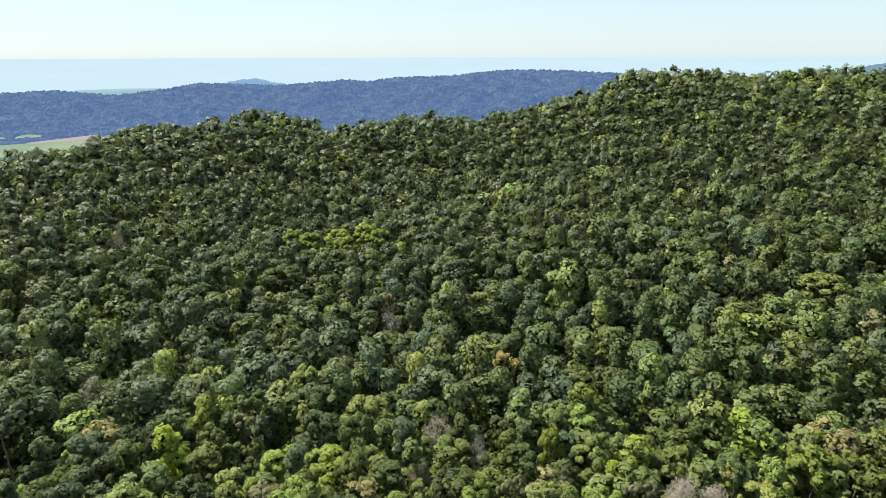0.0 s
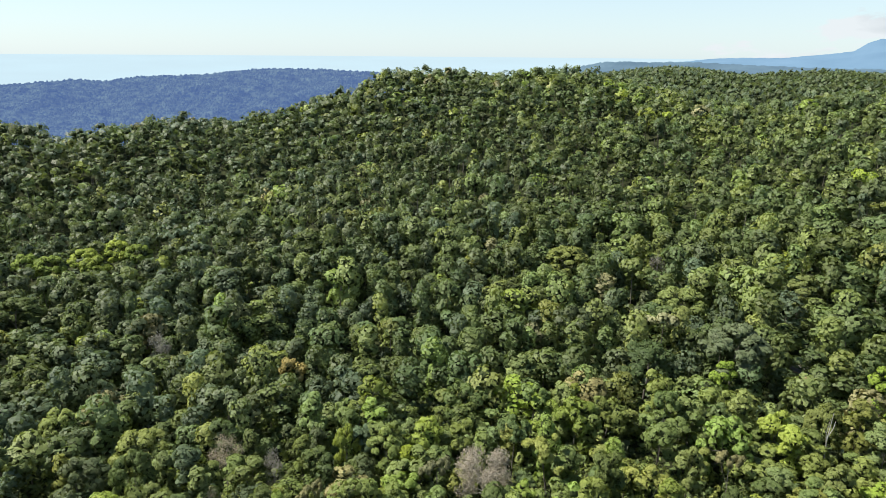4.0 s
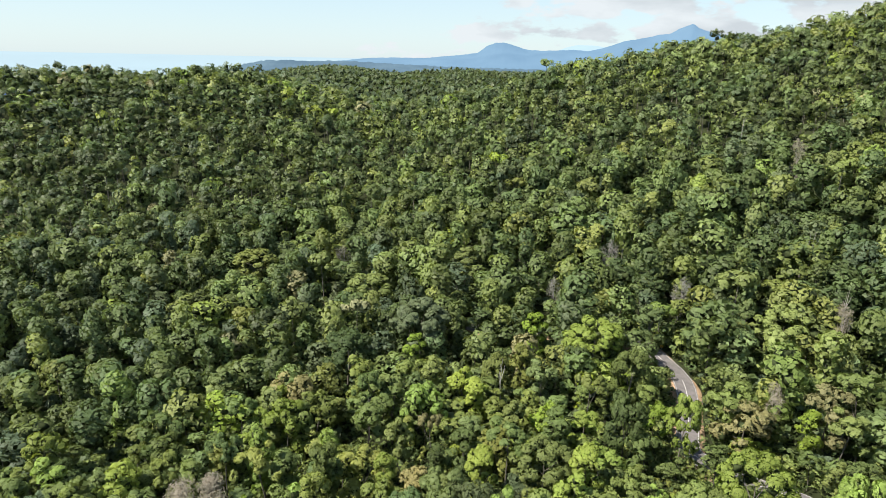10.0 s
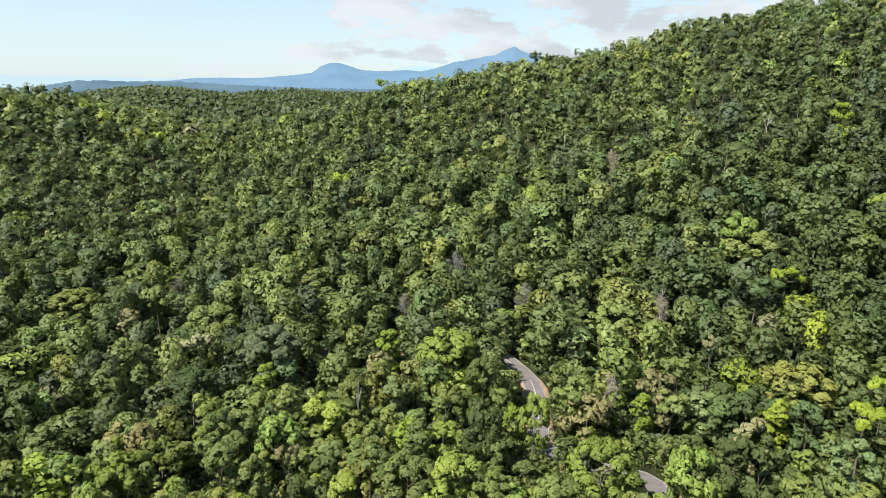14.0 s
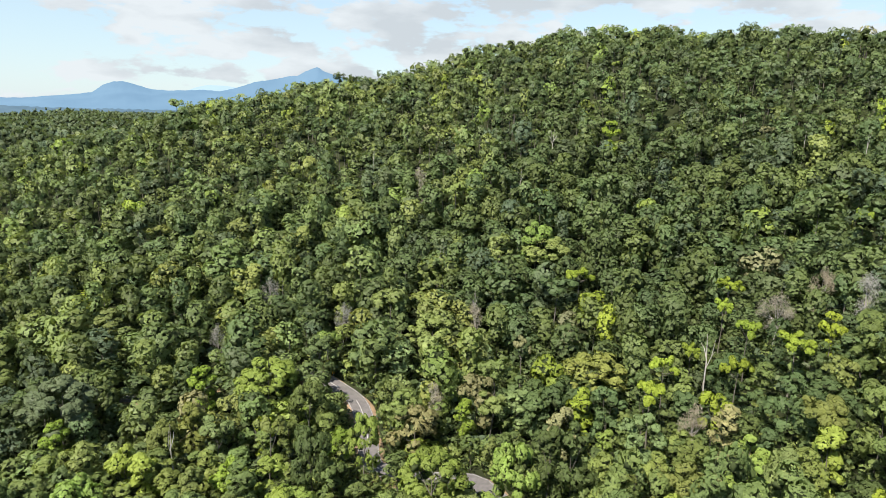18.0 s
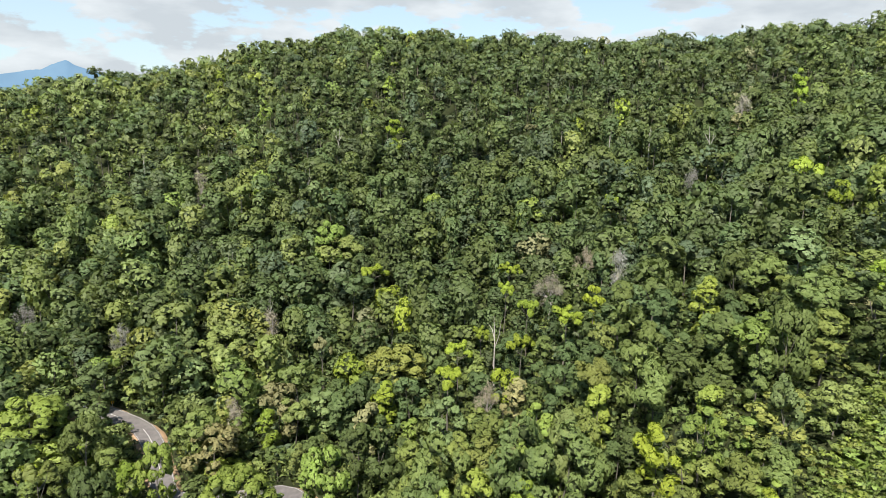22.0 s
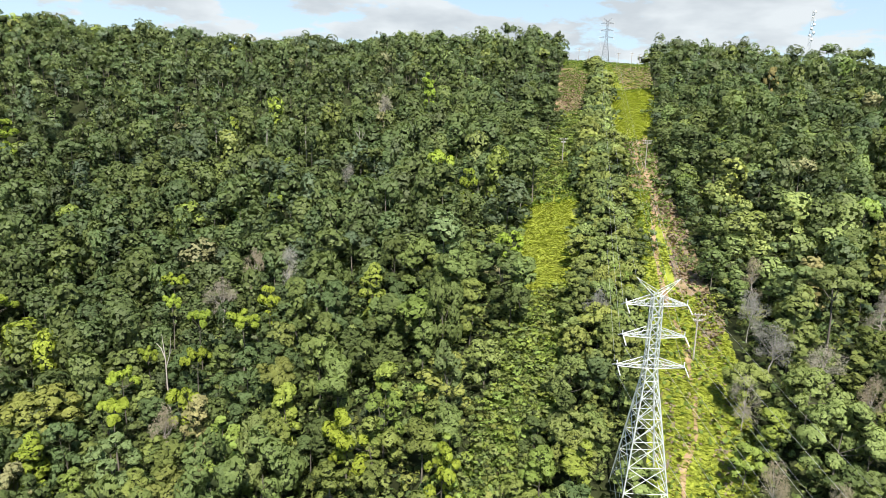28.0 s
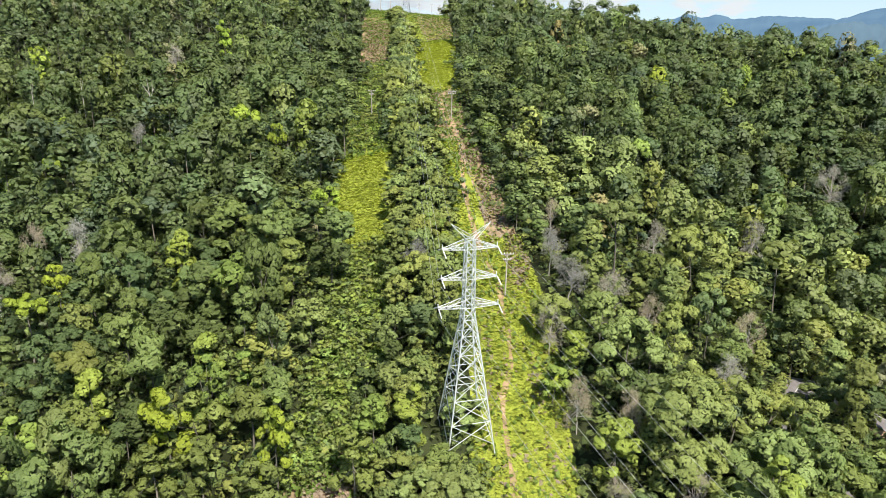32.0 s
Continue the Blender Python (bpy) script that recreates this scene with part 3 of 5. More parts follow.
class Bits:
    """Gathers vertices, quads, the normals of the vertices, and what each quad is: 0 leaf, 1 bark, 2 inner twigs
    coloured as shade.
    """

    def __init__(self):
        self.v, self.f, self.k, self.m, self.n = [], [], [], [], 0

    def add(self, v, f, k=0, m=None):
        self.v.append(np.asarray(v, float).reshape(-1, 3))
        self.f.append(np.asarray(f, int).reshape(-1, 4) + self.n)
        self.k.append(np.full(len(self.f[-1]), k))
        self.m.append(np.zeros_like(self.v[-1]) if m is None else np.asarray(m, float).reshape(-1, 3))
        self.n += len(self.v[-1])

    def done(self):
        return np.concatenate(self.v), np.concatenate(self.f), np.concatenate(self.k)

    def normals(self):
        return np.concatenate(self.m)


def ahead(v):
    return v / (np.linalg.norm(v, axis=-1, keepdims=True) + 1e-9)


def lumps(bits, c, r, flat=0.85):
    """The twiggy insides of a crown, as rough lumps with the shade put into their colour."""
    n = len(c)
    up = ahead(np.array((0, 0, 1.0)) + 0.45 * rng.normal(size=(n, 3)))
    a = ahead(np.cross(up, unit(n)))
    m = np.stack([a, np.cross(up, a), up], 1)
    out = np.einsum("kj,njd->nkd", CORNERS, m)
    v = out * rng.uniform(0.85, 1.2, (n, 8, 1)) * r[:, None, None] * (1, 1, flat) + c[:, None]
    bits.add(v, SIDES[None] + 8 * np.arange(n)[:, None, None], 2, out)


def sprays(bits, p, normal, size, thin=1.0, soft=None):
    """Diamond sprays of leaves at p, facing along normal, bent down at the tips; soft: the way in which their leaves lie on the whole."""
    n = len(p)
    normal = ahead(normal)
    t = ahead(np.cross(normal, unit(n)))
    s = np.cross(normal, t)
    a = (size * rng.uniform(0.65, 1.35, n))[:, None]
    b = a * rng.uniform(0.6, 0.95, n)[:, None] * thin
    dip = normal * a * 0.3
    m = ahead(normal if soft is None else 0.35 * normal + soft)
    bits.add(np.stack([p + a * t - dip, p + b * s, p - a * t - dip, p - b * s], 1), np.arange(4 * n), 0, np.repeat(m[:, None], 4, 1))


def lobes_of(kind):
    """Centres and radii of the leafy lobes of a 20 m tree, by shape."""
    def ring(k, reach):
        a, q = rng.uniform(0, 2 * math.pi, k), np.sqrt(rng.uniform(0.02, 1, k)) * reach
        return q * np.cos(a), q * np.sin(a), q
    if kind == "round":
        x, y, q = ring(13, 3.6)
        z = 18.0 - 0.36 * q**2 + rng.normal(0, 0.7, 13)
        z[7:] -= rng.uniform(2.5, 9.5, 6)
        return np.stack([x, y, z], 1), rng.uniform(1.5, 2.5, 13)
    if kind == "column":
        x, y, q = ring(13, 2.0)
        z = np.concatenate([np.linspace(3.5, 15.5, 8), rng.uniform(15.0, 18.4, 5)])
        return np.stack([x, y, z], 1), rng.uniform(1.7, 2.4, 13)
    if kind == "umbrella":
        x, y, q = ring(10, 4.8)
        return np.stack([x, y, 18.8 - 0.08 * q**2 + rng.normal(0, 0.8, 10)], 1), rng.uniform(1.2, 1.8, 10)
    if kind == "dome":
        x, y, q = ring(30, 5.9)
        z = 17.6 - 0.15 * q**2 + rng.normal(0, 0.5, 30)
        z[22:] = rng.uniform(6.5, 11.5, 8)
        x[22:], y[22:] = 4.9 * np.cos(np.arange(8) * 0.785), 4.9 * np.sin(np.arange(8) * 0.785)
        return np.stack([x, y, z], 1), rng.uniform(1.6, 2.4, 30)
    x, y, q = ring(18, 5.6)
    z = 17.2 - 0.20 * q**2 + rng.normal(0, 0.7, 18)
    z[11:] -= rng.uniform(2, 8, 7)
    return np.stack([x, y, z], 1), rng.uniform(1.8, 2.7, 18)


def limb(bits, path, radii, sides=5):
    """A tapered limb along a path."""
    path = np.array(path, float)
    a = np.arange(sides) * 2 * math.pi / sides
    rings, way = [], []
    for k, p in enumerate(path):
        d = path[min(k + 1, len(path) - 1)] - path[max(k - 1, 0)]
        u = np.cross(d / (np.linalg.norm(d) + 1e-9), (0.31, 0.95, 0.05))
        u /= np.linalg.norm(u)
        w = np.cross(d / (np.linalg.norm(d) + 1e-9), u)
        way.append(np.cos(a)[:, None] * u + np.sin(a)[:, None] * w)
        rings.append(p + radii[k] * way[-1])
    s = np.arange(sides)
    f = [np.stack([k * sides + s, k * sides + (s + 1) % sides, (k + 1) * sides + (s + 1) % sides, (k + 1) * sides + s], 1) for k in range(len(path) - 1)]
    bits.add(np.concatenate(rings), np.concatenate(f), 1, np.concatenate(way))


def trunk(bits, c, limbs, sides):
    """A bent trunk, with limbs that reach into the lobes."""
    top = c.mean(0) * (1, 1, 0.97)
    lean = rng.normal(0, 0.35, 2)
    mid = np.array([*(top[:2] * 0.4 + lean), top[2] * 0.55])
    limb(bits, [(0, 0, -1.5), (lean[0] * 0.4, lean[1] * 0.4, 4.0), mid, top] if limbs else [(0, 0, -1.5), top], [0.30, 0.22, 0.16, 0.06] if limbs else [0.26, 0.08], sides)
    for k in rng.permutation(len(c))[:limbs]:
        start = mid + (top - mid) * rng.uniform(0.0, 0.7)
        limb(bits, [start, (start + c[k]) / 2 + (0, 0, -0.4), c[k]], [0.10, 0.07, 0.03], 4)


def crown(bits, c, r, clumps, leaves, size, cores=99, core=0.48):
    """Lobes of leaf sprays, gathered in clumps on each lobe, round a core of shade."""
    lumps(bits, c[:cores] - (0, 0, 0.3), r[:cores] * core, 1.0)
    if clumps:
        i = np.repeat(np.arange(len(r)), clumps)
        d = ahead(unit(len(i)) + (0, 0, 0.55) + 0.3 * (c[i] - c.mean(0)) / 4.0)
        lc, lr = c[i] + d * r[i, None] * 0.48, r[i] * rng.uniform(0.46, 0.72, len(i))
    else:
        lc, lr = c, r
    j = rng.choice(len(lr), 3 * leaves, p=lr**2 / (lr**2).sum())
    d = ahead(unit(3 * leaves) + (0, 0, 0.16))
    p = lc[j] + d * (1, 1, 0.92) * lr[j, None] * rng.uniform(0.84, 1.08, 3 * leaves)[:, None]
    # none inside another clump
    hidden = (np.linalg.norm(p[:, None] - lc[None], axis=2) < 0.80 * lr[None]).any(1)
    keep = np.concatenate([np.flatnonzero(~hidden), np.flatnonzero(hidden)])[:leaves]
    p, d = p[keep], d[keep]
    soft = 0.42 * d + 0.38 * ahead((p - c.mean(0)) * (1, 1, 0.7)) + (0, 0, 0.42)
    sprays(bits, p, d + 0.26 * rng.normal(size=d.shape), size, soft=soft)


KINDS = ["round", "column", "umbrella", "broad"]
SHARE = [0.32, 0.46, 0.06, 0.16]


def prototype(kind, per_lobe, leaves, size, limbs, sides, lobes=13):
    """A 20 m tree of about so many leaf sprays; far ones have fewer and larger lobes."""
    c, r = lobes_of(kind)
    full = len(r)
    if lobes < 13:
        keep = rng.permutation(full)[: max(3, lobes * full // 13)]
        c, r = c[keep], r[keep] * (13 / lobes) ** 0.42
        c = c.mean(0) + (c - c.mean(0)) * 0.88
    if not per_lobe:
        c, r = c.mean(0) + (c - c.mean(0)) * (0.92, 0.92, 1.0), r * 1.10
    bits = Bits()
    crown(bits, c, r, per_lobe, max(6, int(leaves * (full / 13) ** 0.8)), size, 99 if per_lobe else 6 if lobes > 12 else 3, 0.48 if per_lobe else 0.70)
    trunk(bits, c, limbs, sides)
    return (*bits.done(), bits.normals())


def prototypes(per_lobe, leaves, size, limbs, sides, each=3, lobes=13):
    return [prototype(kind, per_lobe, leaves, size, limbs, sides, lobes) for kind in KINDS for _ in range(each)]


def species_at(x, y, n):
    """Leaf colour by place: patches of kin, with strangers among them, and kinds that carry haze and brightness by
    bearing.
    """
    u = 0.5 + 0.5 * np.sin(x / 37 + 2 * np.sin(y / 61)) * np.cos(y / 43 - 1.3 * np.sin(x / 71))
    v = rng.uniform(size=n) * 0.75 + u * 0.25
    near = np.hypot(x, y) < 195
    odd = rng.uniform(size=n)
    # a darker leaf mix beyond 195 m lowers the brightness of far slopes
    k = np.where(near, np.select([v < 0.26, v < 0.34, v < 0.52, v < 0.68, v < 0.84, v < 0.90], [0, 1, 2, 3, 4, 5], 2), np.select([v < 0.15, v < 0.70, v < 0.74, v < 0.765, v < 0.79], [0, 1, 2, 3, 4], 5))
    k = np.where(odd < np.where(near, 0.022, 0.006), 6, k)
    k = np.where((odd > 0.96) & (odd < np.where(near, 0.978, 0.966)), 7, k)
    # haze and backlight of the seaward slopes, put in as darker, bluish leaf kinds
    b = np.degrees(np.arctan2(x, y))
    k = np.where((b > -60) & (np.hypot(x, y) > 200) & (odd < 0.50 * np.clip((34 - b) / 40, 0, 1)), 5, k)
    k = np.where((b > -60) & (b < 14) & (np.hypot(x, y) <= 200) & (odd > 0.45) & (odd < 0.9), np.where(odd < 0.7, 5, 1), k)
    # paler kinds on these bearings brighten the side-lit slopes
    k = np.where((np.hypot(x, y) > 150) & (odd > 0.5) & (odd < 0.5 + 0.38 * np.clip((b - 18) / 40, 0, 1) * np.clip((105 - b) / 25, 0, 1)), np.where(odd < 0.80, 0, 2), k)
    # deeper kinds here lower the brightness of the bearings past them
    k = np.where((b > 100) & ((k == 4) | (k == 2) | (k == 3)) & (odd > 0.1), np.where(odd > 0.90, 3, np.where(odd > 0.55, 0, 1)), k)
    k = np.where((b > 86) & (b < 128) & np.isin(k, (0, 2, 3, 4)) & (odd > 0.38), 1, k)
    wattle = ((b > 149) | (b < -170)) & (np.hypot(x, y) < 215) & (odd < 0.8)
    k = np.where(wattle, np.select([odd < 0.36, odd < 0.50, odd < 0.64], [11, 2, 4], 0), k)
    # a belt of wattles by the road
    belt = (((x - 205) / 34) ** 2 + ((y - 40) / 30) ** 2 < 1) & (odd < 0.8)
    return np.where(belt, np.where(odd < 0.5, 2, np.where(odd < 0.7, 4, 0)), k)


def plant(name, label, x, y, protos, height, each=3, spread=1.0, mats=MID_FOREST, kinds=None):
    """One mesh of many trees, standing on the ground."""
    n = len(x)
    z = ground_z(x, y)
    which = rng.choice(4, n, p=SHARE) * each + rng.integers(0, each, n)
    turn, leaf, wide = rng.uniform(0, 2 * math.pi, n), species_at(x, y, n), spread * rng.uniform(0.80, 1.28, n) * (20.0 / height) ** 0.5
    tone = rng.uniform(0, 1, n)
    if kinds:
        leaf = rng.choice(kinds, n)
    vs, fs, ids, ms, ts, base = [], [], [], [], [], 0
    for k, (v, f, sort, normal) in enumerate(protos):
        sel = np.flatnonzero(which == k)
        if not len(sel):
            continue
        co, si, sc, wd = (q[sel][:, None] for q in (np.cos(turn), np.sin(turn), height / 20.0, wide))
        vs.append(np.stack([(v[:, 0] * co - v[:, 1] * si) * sc * wd + x[sel][:, None], (v[:, 0] * si + v[:, 1] * co) * sc * wd + y[sel][:, None], v[:, 2] * sc + z[sel][:, None]], -1).reshape(-1, 3).astype(np.float32))
        ms.append(np.stack([normal[:, 0] * co - normal[:, 1] * si, normal[:, 0] * si + normal[:, 1] * co, normal[:, 2] + 0 * co], -1).reshape(-1, 3).astype(np.float32))
        fs.append((f[None] + base + len(v) * np.arange(len(sel))[:, None, None]).reshape(-1, 4))
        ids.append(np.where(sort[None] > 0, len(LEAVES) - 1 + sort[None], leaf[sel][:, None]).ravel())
        ts.append(np.repeat(tone[sel], len(v)))
        base += len(v) * len(sel)
    ob = new(name, mesh_of(name, np.concatenate(vs), np.concatenate(fs), mats, np.concatenate(ids), np.concatenate(ms), np.concatenate(ts)))
    return tagged(ob, label, "forest", kind="stuff")


def jittered(step, reach):
    g = np.arange(-reach, reach, step)
    x, y = np.meshgrid(g, g)
    x = x + 0.5 * step * (np.arange(len(g)) % 2)[:, None]
    return (x + rng.uniform(-0.42, 0.42, x.shape) * step).ravel(), (y + rng.uniform(-0.42, 0.42, y.shape) * step).ravel()


def in_valley(x, y):
    """The amphitheatre of slopes round the valley, from the seaward hills to the power line's spur."""
    b = np.degrees(np.arctan2(x, y))
    return ((b > -42) & (b <= 180)) | (b < -172)


def beyond_strips(x, y):
    """True on the spur west of the cleared strips."""
    b = np.degrees(np.arctan2(x, y))
    return (b > 148) | (b < -150)


def tree_height(x, y):
    u, v = along_line(x, y)
    n = len(x)
    near_line = np.exp(-((v - 4) ** 2) / (2 * 26.0**2)) * (u > -90) * (u < 380)
    big = np.clip((np.hypot(x, y) - 150) / 60, 0, 1)
    h = (19.5 + 2.0 * big - (8.5 + 2.0 * big) * near_line) * (rng.uniform(0.50, 1.20 + 0.06 * big, n) + 0.14 * np.sin(x / 9 + 2 * np.sin(y / 13)) * np.cos(y / 11)) + 5.0 * (rng.uniform(size=n) < 0.05) * (near_line < 0.3)
    # scrub and young trees by the road
    d = np.minimum(clear_of(ROAD[(ROAD[:, 1] < 90) & (ROAD[:, 0] > 120)], x, y), clear_of(SIDE_ROAD, x, y))
    h = h * np.clip(0.55 + d / 22.0, 0.6, 1.0)
    # open views of the road over lower growth
    r, z = np.hypot(x, y), ground_z(x, y)
    for px, py in ROAD[((ROAD[:, 1] < 67) & (ROAD[:, 1] > 47)) | ((ROAD[:, 1] < 13) & (ROAD[:, 1] > 5))]:
        rp, zp = math.hypot(px, py), float(ground_z(px, py))
        across = np.abs(x * py - y * px) / rp
        hides = (across < 5.5) & (r < rp) & (r > rp - 75)
        h = np.where(hides, np.minimum(h, np.maximum(zp * r / rp - z + 0.6, 2.5)), h)
    # neighbours that stay under the crowns of the marked trees
    for mx, my, mr, mh in MARKED:
        rm, zm = math.hypot(mx, my), float(ground_z(mx, my)) + 0.52 * mh
        across = np.abs(x * my - y * mx) / rm
        hides = (across < mr + 2) & (r < rm) & (r > rm - 55) & (x * mx + y * my > 0) & (mh > 0)
        h = np.where(hides, np.minimum(h, np.maximum(zm * r / rm - z, 11.0)), h)
    return h


def under_the_crest(x, y):
    """How far the canopy lies under the sight line over the nearer slopes, in degrees."""
    r, worst = np.hypot(x, y), np.full(np.shape(x), -90.0)
    for k in np.arange(0.15, 1.0, 0.05):
        worst = np.maximum(worst, np.degrees(np.arctan2(ground_z(x * k, y * k) + 12, r * k)))
    return worst - np.degrees(np.arctan2(ground_z(x, y) + 20, r))


# places of the trees that stand out: x, y, crown radius, height
FIGS = [(158, 141, 11.7, 27)]
DEEP = [(133, 153, 10.5, 24), (-25, 161, 6.4, 24), (-89, 327, 13.5, 24), (166, 64, 6.5, 24), (143, 55, 6.7, 24), (106, -92, 5.5, 24)]
OLIVE = [(-26, 185, 9.2, 20), (177, 189, 11.7, 20), (150, 101, 5.7, 20), (118, 65, 8.5, 20), (183, -21, 10.3, 20), (281, -5, 12.2, 20), (-52, 214, 7.0, 20), (169, 262, 12.3, 20), (219, 36, 8.9, 20)]
GREY = [(106, 102, 5.3, 20), (131, 83, 5.1, 20), (220, 48, 4.5, 20), (154, 87, 6.6, 20), (99, 179, 7.6, 20), (138, -27, 6.7, 20), (90, -80, 4.3, 20), (217, 167, 8.1, 20), (203, 74, 6.6, 20)]
TWIGGY_BIG = [(61, 126, 8.8, 21)]
TWIGGY_WIDE = [(-2, 174, 5.8, 19), (-6, 145, 3.4, 17), (145, -40, 3.9, 17), (203, -77, 6.4, 19), (180, 28, 3.4, 17), (-25, 275, 6, 21), (50, -135, 5.4, 13), (41, -140, 4.4, 12), (58, -142, 4.2, 13), (26, -108, 3.6, 13), (31, -137, 3.2, 14), (13, -133, 4.0, 14), (82, -118, 3.6, 13)]
TWIGGY_SMALL = [(215, -94, 4.5, 19), (308, -217, 6.0, 22), (12, -155, 4.0, 14), (12, -99, 3.2, 12), (35, -105, 3.5, 13), (22, -90, 3.2, 11), (19, -200, 4.5, 17), (2, -261, 6.0, 19), (246, 111, 4.5, 19), (196, 226, 4.5, 20), (210, 116, 3.5, 18), (11, 161, 4.0, 18), (-119, 192, 5.0, 20), (229, 73, 4.0, 18), (-194, 358, 6.0, 21), (47, -118, 3.2, 12), (64, -155, 3.5, 13), (40, -170, 4.0, 14)]
TWIGGY_SLIM = [(345, 64, 4.0, 25), (240, -150, 3.2, 22), (226, 20, 3.2, 20), (190, -96, 3.5, 21)]
STRAW = [(25, 229, 6.8, 20), (147, -348, 4.2, 22)]
LIME = [(172, -38, 4.3, 19), (182, -47, 3.8, 17), (156, -32, 5.5, 19), (224, -68, 5.7, 19), (207, -62, 4.2, 19), (165, -68, 6.4, 19), (184, -63, 4.8, 19), (159, -53, 4.2, 19), (251, -19, 6.1, 19), (250, -120, 4.5, 21)]
YELLOW = [(180, 106, 5.6, 19), (99, -35, 2.9, 17), (94, -58, 5.3, 19), (73, -64, 3.7, 17), (149, 136, 5.3, 19), (380, -41, 6.5, 24), (311, -253, 5.5, 22), (177, -82, 4.0, 18), (168, -156, 4.0, 18), (299, -244, 4.0, 20)]
FRESH = [(180, 84, 11.2, 23), (130, 20, 8.8, 23), (130, 1, 6.4, 23), (151, 43, 5.1, 23), (31, 156, 4.5, 23), (282, -1, 8.5, 26), (-69, 401, 9.5, 22), (-52, 408, 9.5, 22), (-86, 398, 9.5, 21), (-40, 398, 9.0, 21), (-62, 388, 9.0, 21), (-100, 405, 8.0, 21)]
BROWN = [(49, 130, 4.9, 19), (-60, 166, 4.9, 19), (114, 98, 4.2, 19), (201, 2, 4.1, 19), (17, 132, 4.0, 19)]
DEAD = [(375, -8, 1.0, 24), (171, -49, 1.0, 22), (142, 94, 0.8, 22), (266, 39, 0.8, 22), (340, -130, 0.8, 23), (334, 9, 0.9, 24), (372, 98, 0.8, 24), (273, -178, 0.9, 24), (303, -164, 0.8, 23), (322, -151, 0.7, 22), (232, 21, 0.7, 21)]
MARKED = np.array(FIGS + DEEP + OLIVE + GREY + TWIGGY_BIG + TWIGGY_WIDE + TWIGGY_SMALL + TWIGGY_SLIM + STRAW + LIME + YELLOW + FRESH + BROWN + [(px, py, 2.5, 0) for px, py, _, _ in DEAD])


def beside_marked(x, y, share):
    """True where a place is clear of the marked trees."""
    ok = np.ones(len(x), bool)
    for mx, my, mr, _ in MARKED:
        ok &= np.hypot(x - mx, y - my) > mr * share + 1.0
        # their faces to the open valley stay free
        d = math.hypot(mx, my)
        f = 1 - (mr + 2.5) / d
        ok &= np.hypot(x - mx * f, y - my * f) > mr * share * 0.7
    return ok


def grove(step, inner, outer, room=3.0):
    """Places of trees between two distances, where the slopes face the valley."""
    x, y = jittered(step, outer)
    r = np.hypot(x, y)
    ok = ~open_ground(x, y, room) & beside_marked(x, y, 0.62 if room > 2 else 0.1) & in_valley(x, y) & (r >= inner) & (r < outer)
    x, y = x[ok], y[ok]
    ok = under_the_crest(x, y) < 2.2
    return x[ok], y[ok]


mid_p = prototypes(0, 400, 0.68, 0, 3)
far_p = prototypes(0, 100, 1.10, 0, 3, lobes=9)
near_p = prototypes(3, 900, 0.58, 2, 3)
near_x, near_y = grove(8.4, 136, 185)
ok = ~beyond_strips(near_x, near_y) | (np.hypot(near_x, near_y) < 165)
near_x, near_y = near_x[ok], near_y[ok]
plant("valley_forest", "dense evergreen rainforest of many greens on the valley floor", near_x, near_y, near_p, tree_height(near_x, near_y), mats=NEAR_FOREST, spread=1.08)
x, y = grove(9.6, 185, 370)
ok = ~beyond_strips(x, y)
x, y = x[ok], y[ok]
plant("slope_forest", "dense vine-clad rainforest on the middle slopes", x, y, mid_p, tree_height(x, y), spread=1.12)
x, y = grove(7.9, 165, 370)
ok = beyond_strips(x, y)
x, y = x[ok], y[ok]
plant("spur_forest", "low dense rainforest of small crowns on the spur beyond the strips", x, y, mid_p, 0.80 * tree_height(x, y), spread=1.02)
x, y = grove(10.2, 540, 715)
plant("crest_forest", "dark green rainforest on the far crests", x, y, prototypes(0, 46, 1.5, 0, 3, lobes=8), 0.3 * 18.5 + 0.7 * tree_height(x, y), spread=1.18, mats=FAR_FOREST)
x, y = grove(9.5, 370, 540)
plant("ridge_forest", "dark green rainforest on the upper slopes and ridges", x, y, far_p, 0.2 * 18.5 + 0.8 * tree_height(x, y), spread=1.08, mats=FAR_FOREST)


def shrub(stems, leaves, size):
    """A young tree or shrub, 6 m high."""
    bits = Bits()
    c = rng.normal(0, 1, (stems, 3)) * (1.5, 1.5, 0.8) + (0, 0, 4.4)
    crown(bits, c, rng.uniform(1.0, 1.5, stems), 0, leaves, size, 2)
    return (*bits.done(), bits.normals())


# young trees and shrubs that close the gaps under the canopy
shrub_p, far_shrub_p = [shrub(4, 40, 0.62) for _ in range(12)], [shrub(3, 13, 1.35) for _ in range(12)]
x, y = grove(3.9, 84, 165, 0.2)
sx, sy = jittered(3.1, 230)
d = clear_of(ROAD, sx, sy)
ok = (d > 4.6) & (d < 15) & (sy < 100) & (np.hypot(sx, sy) > 84)
sx, sy = sx[ok], sy[ok]
plant("understorey", "tangled shrubs and young trees under the canopy", np.concatenate([x, sx]), np.concatenate([y, sy]), shrub_p, np.concatenate([np.clip(tree_height(x, y), 13, 30) * rng.uniform(0.6, 1.05, len(x)), rng.uniform(7, 15, len(sx))]), mats=NEAR_FOREST, kinds=[1, 0, 0, 2])
# mostly deep leaf kinds: the shade between the trees is put into their colour
x, y = grove(4.3, 165, 400, 0.2)
plant("slope_understorey", "shrubs and young trees under the canopy of the slopes", x, y, far_shrub_p, np.clip(tree_height(x, y), 13, 30) * rng.uniform(0.55, 1.0, len(x)), mats=MID_FOREST, kinds=[1, 1, 5, 0])
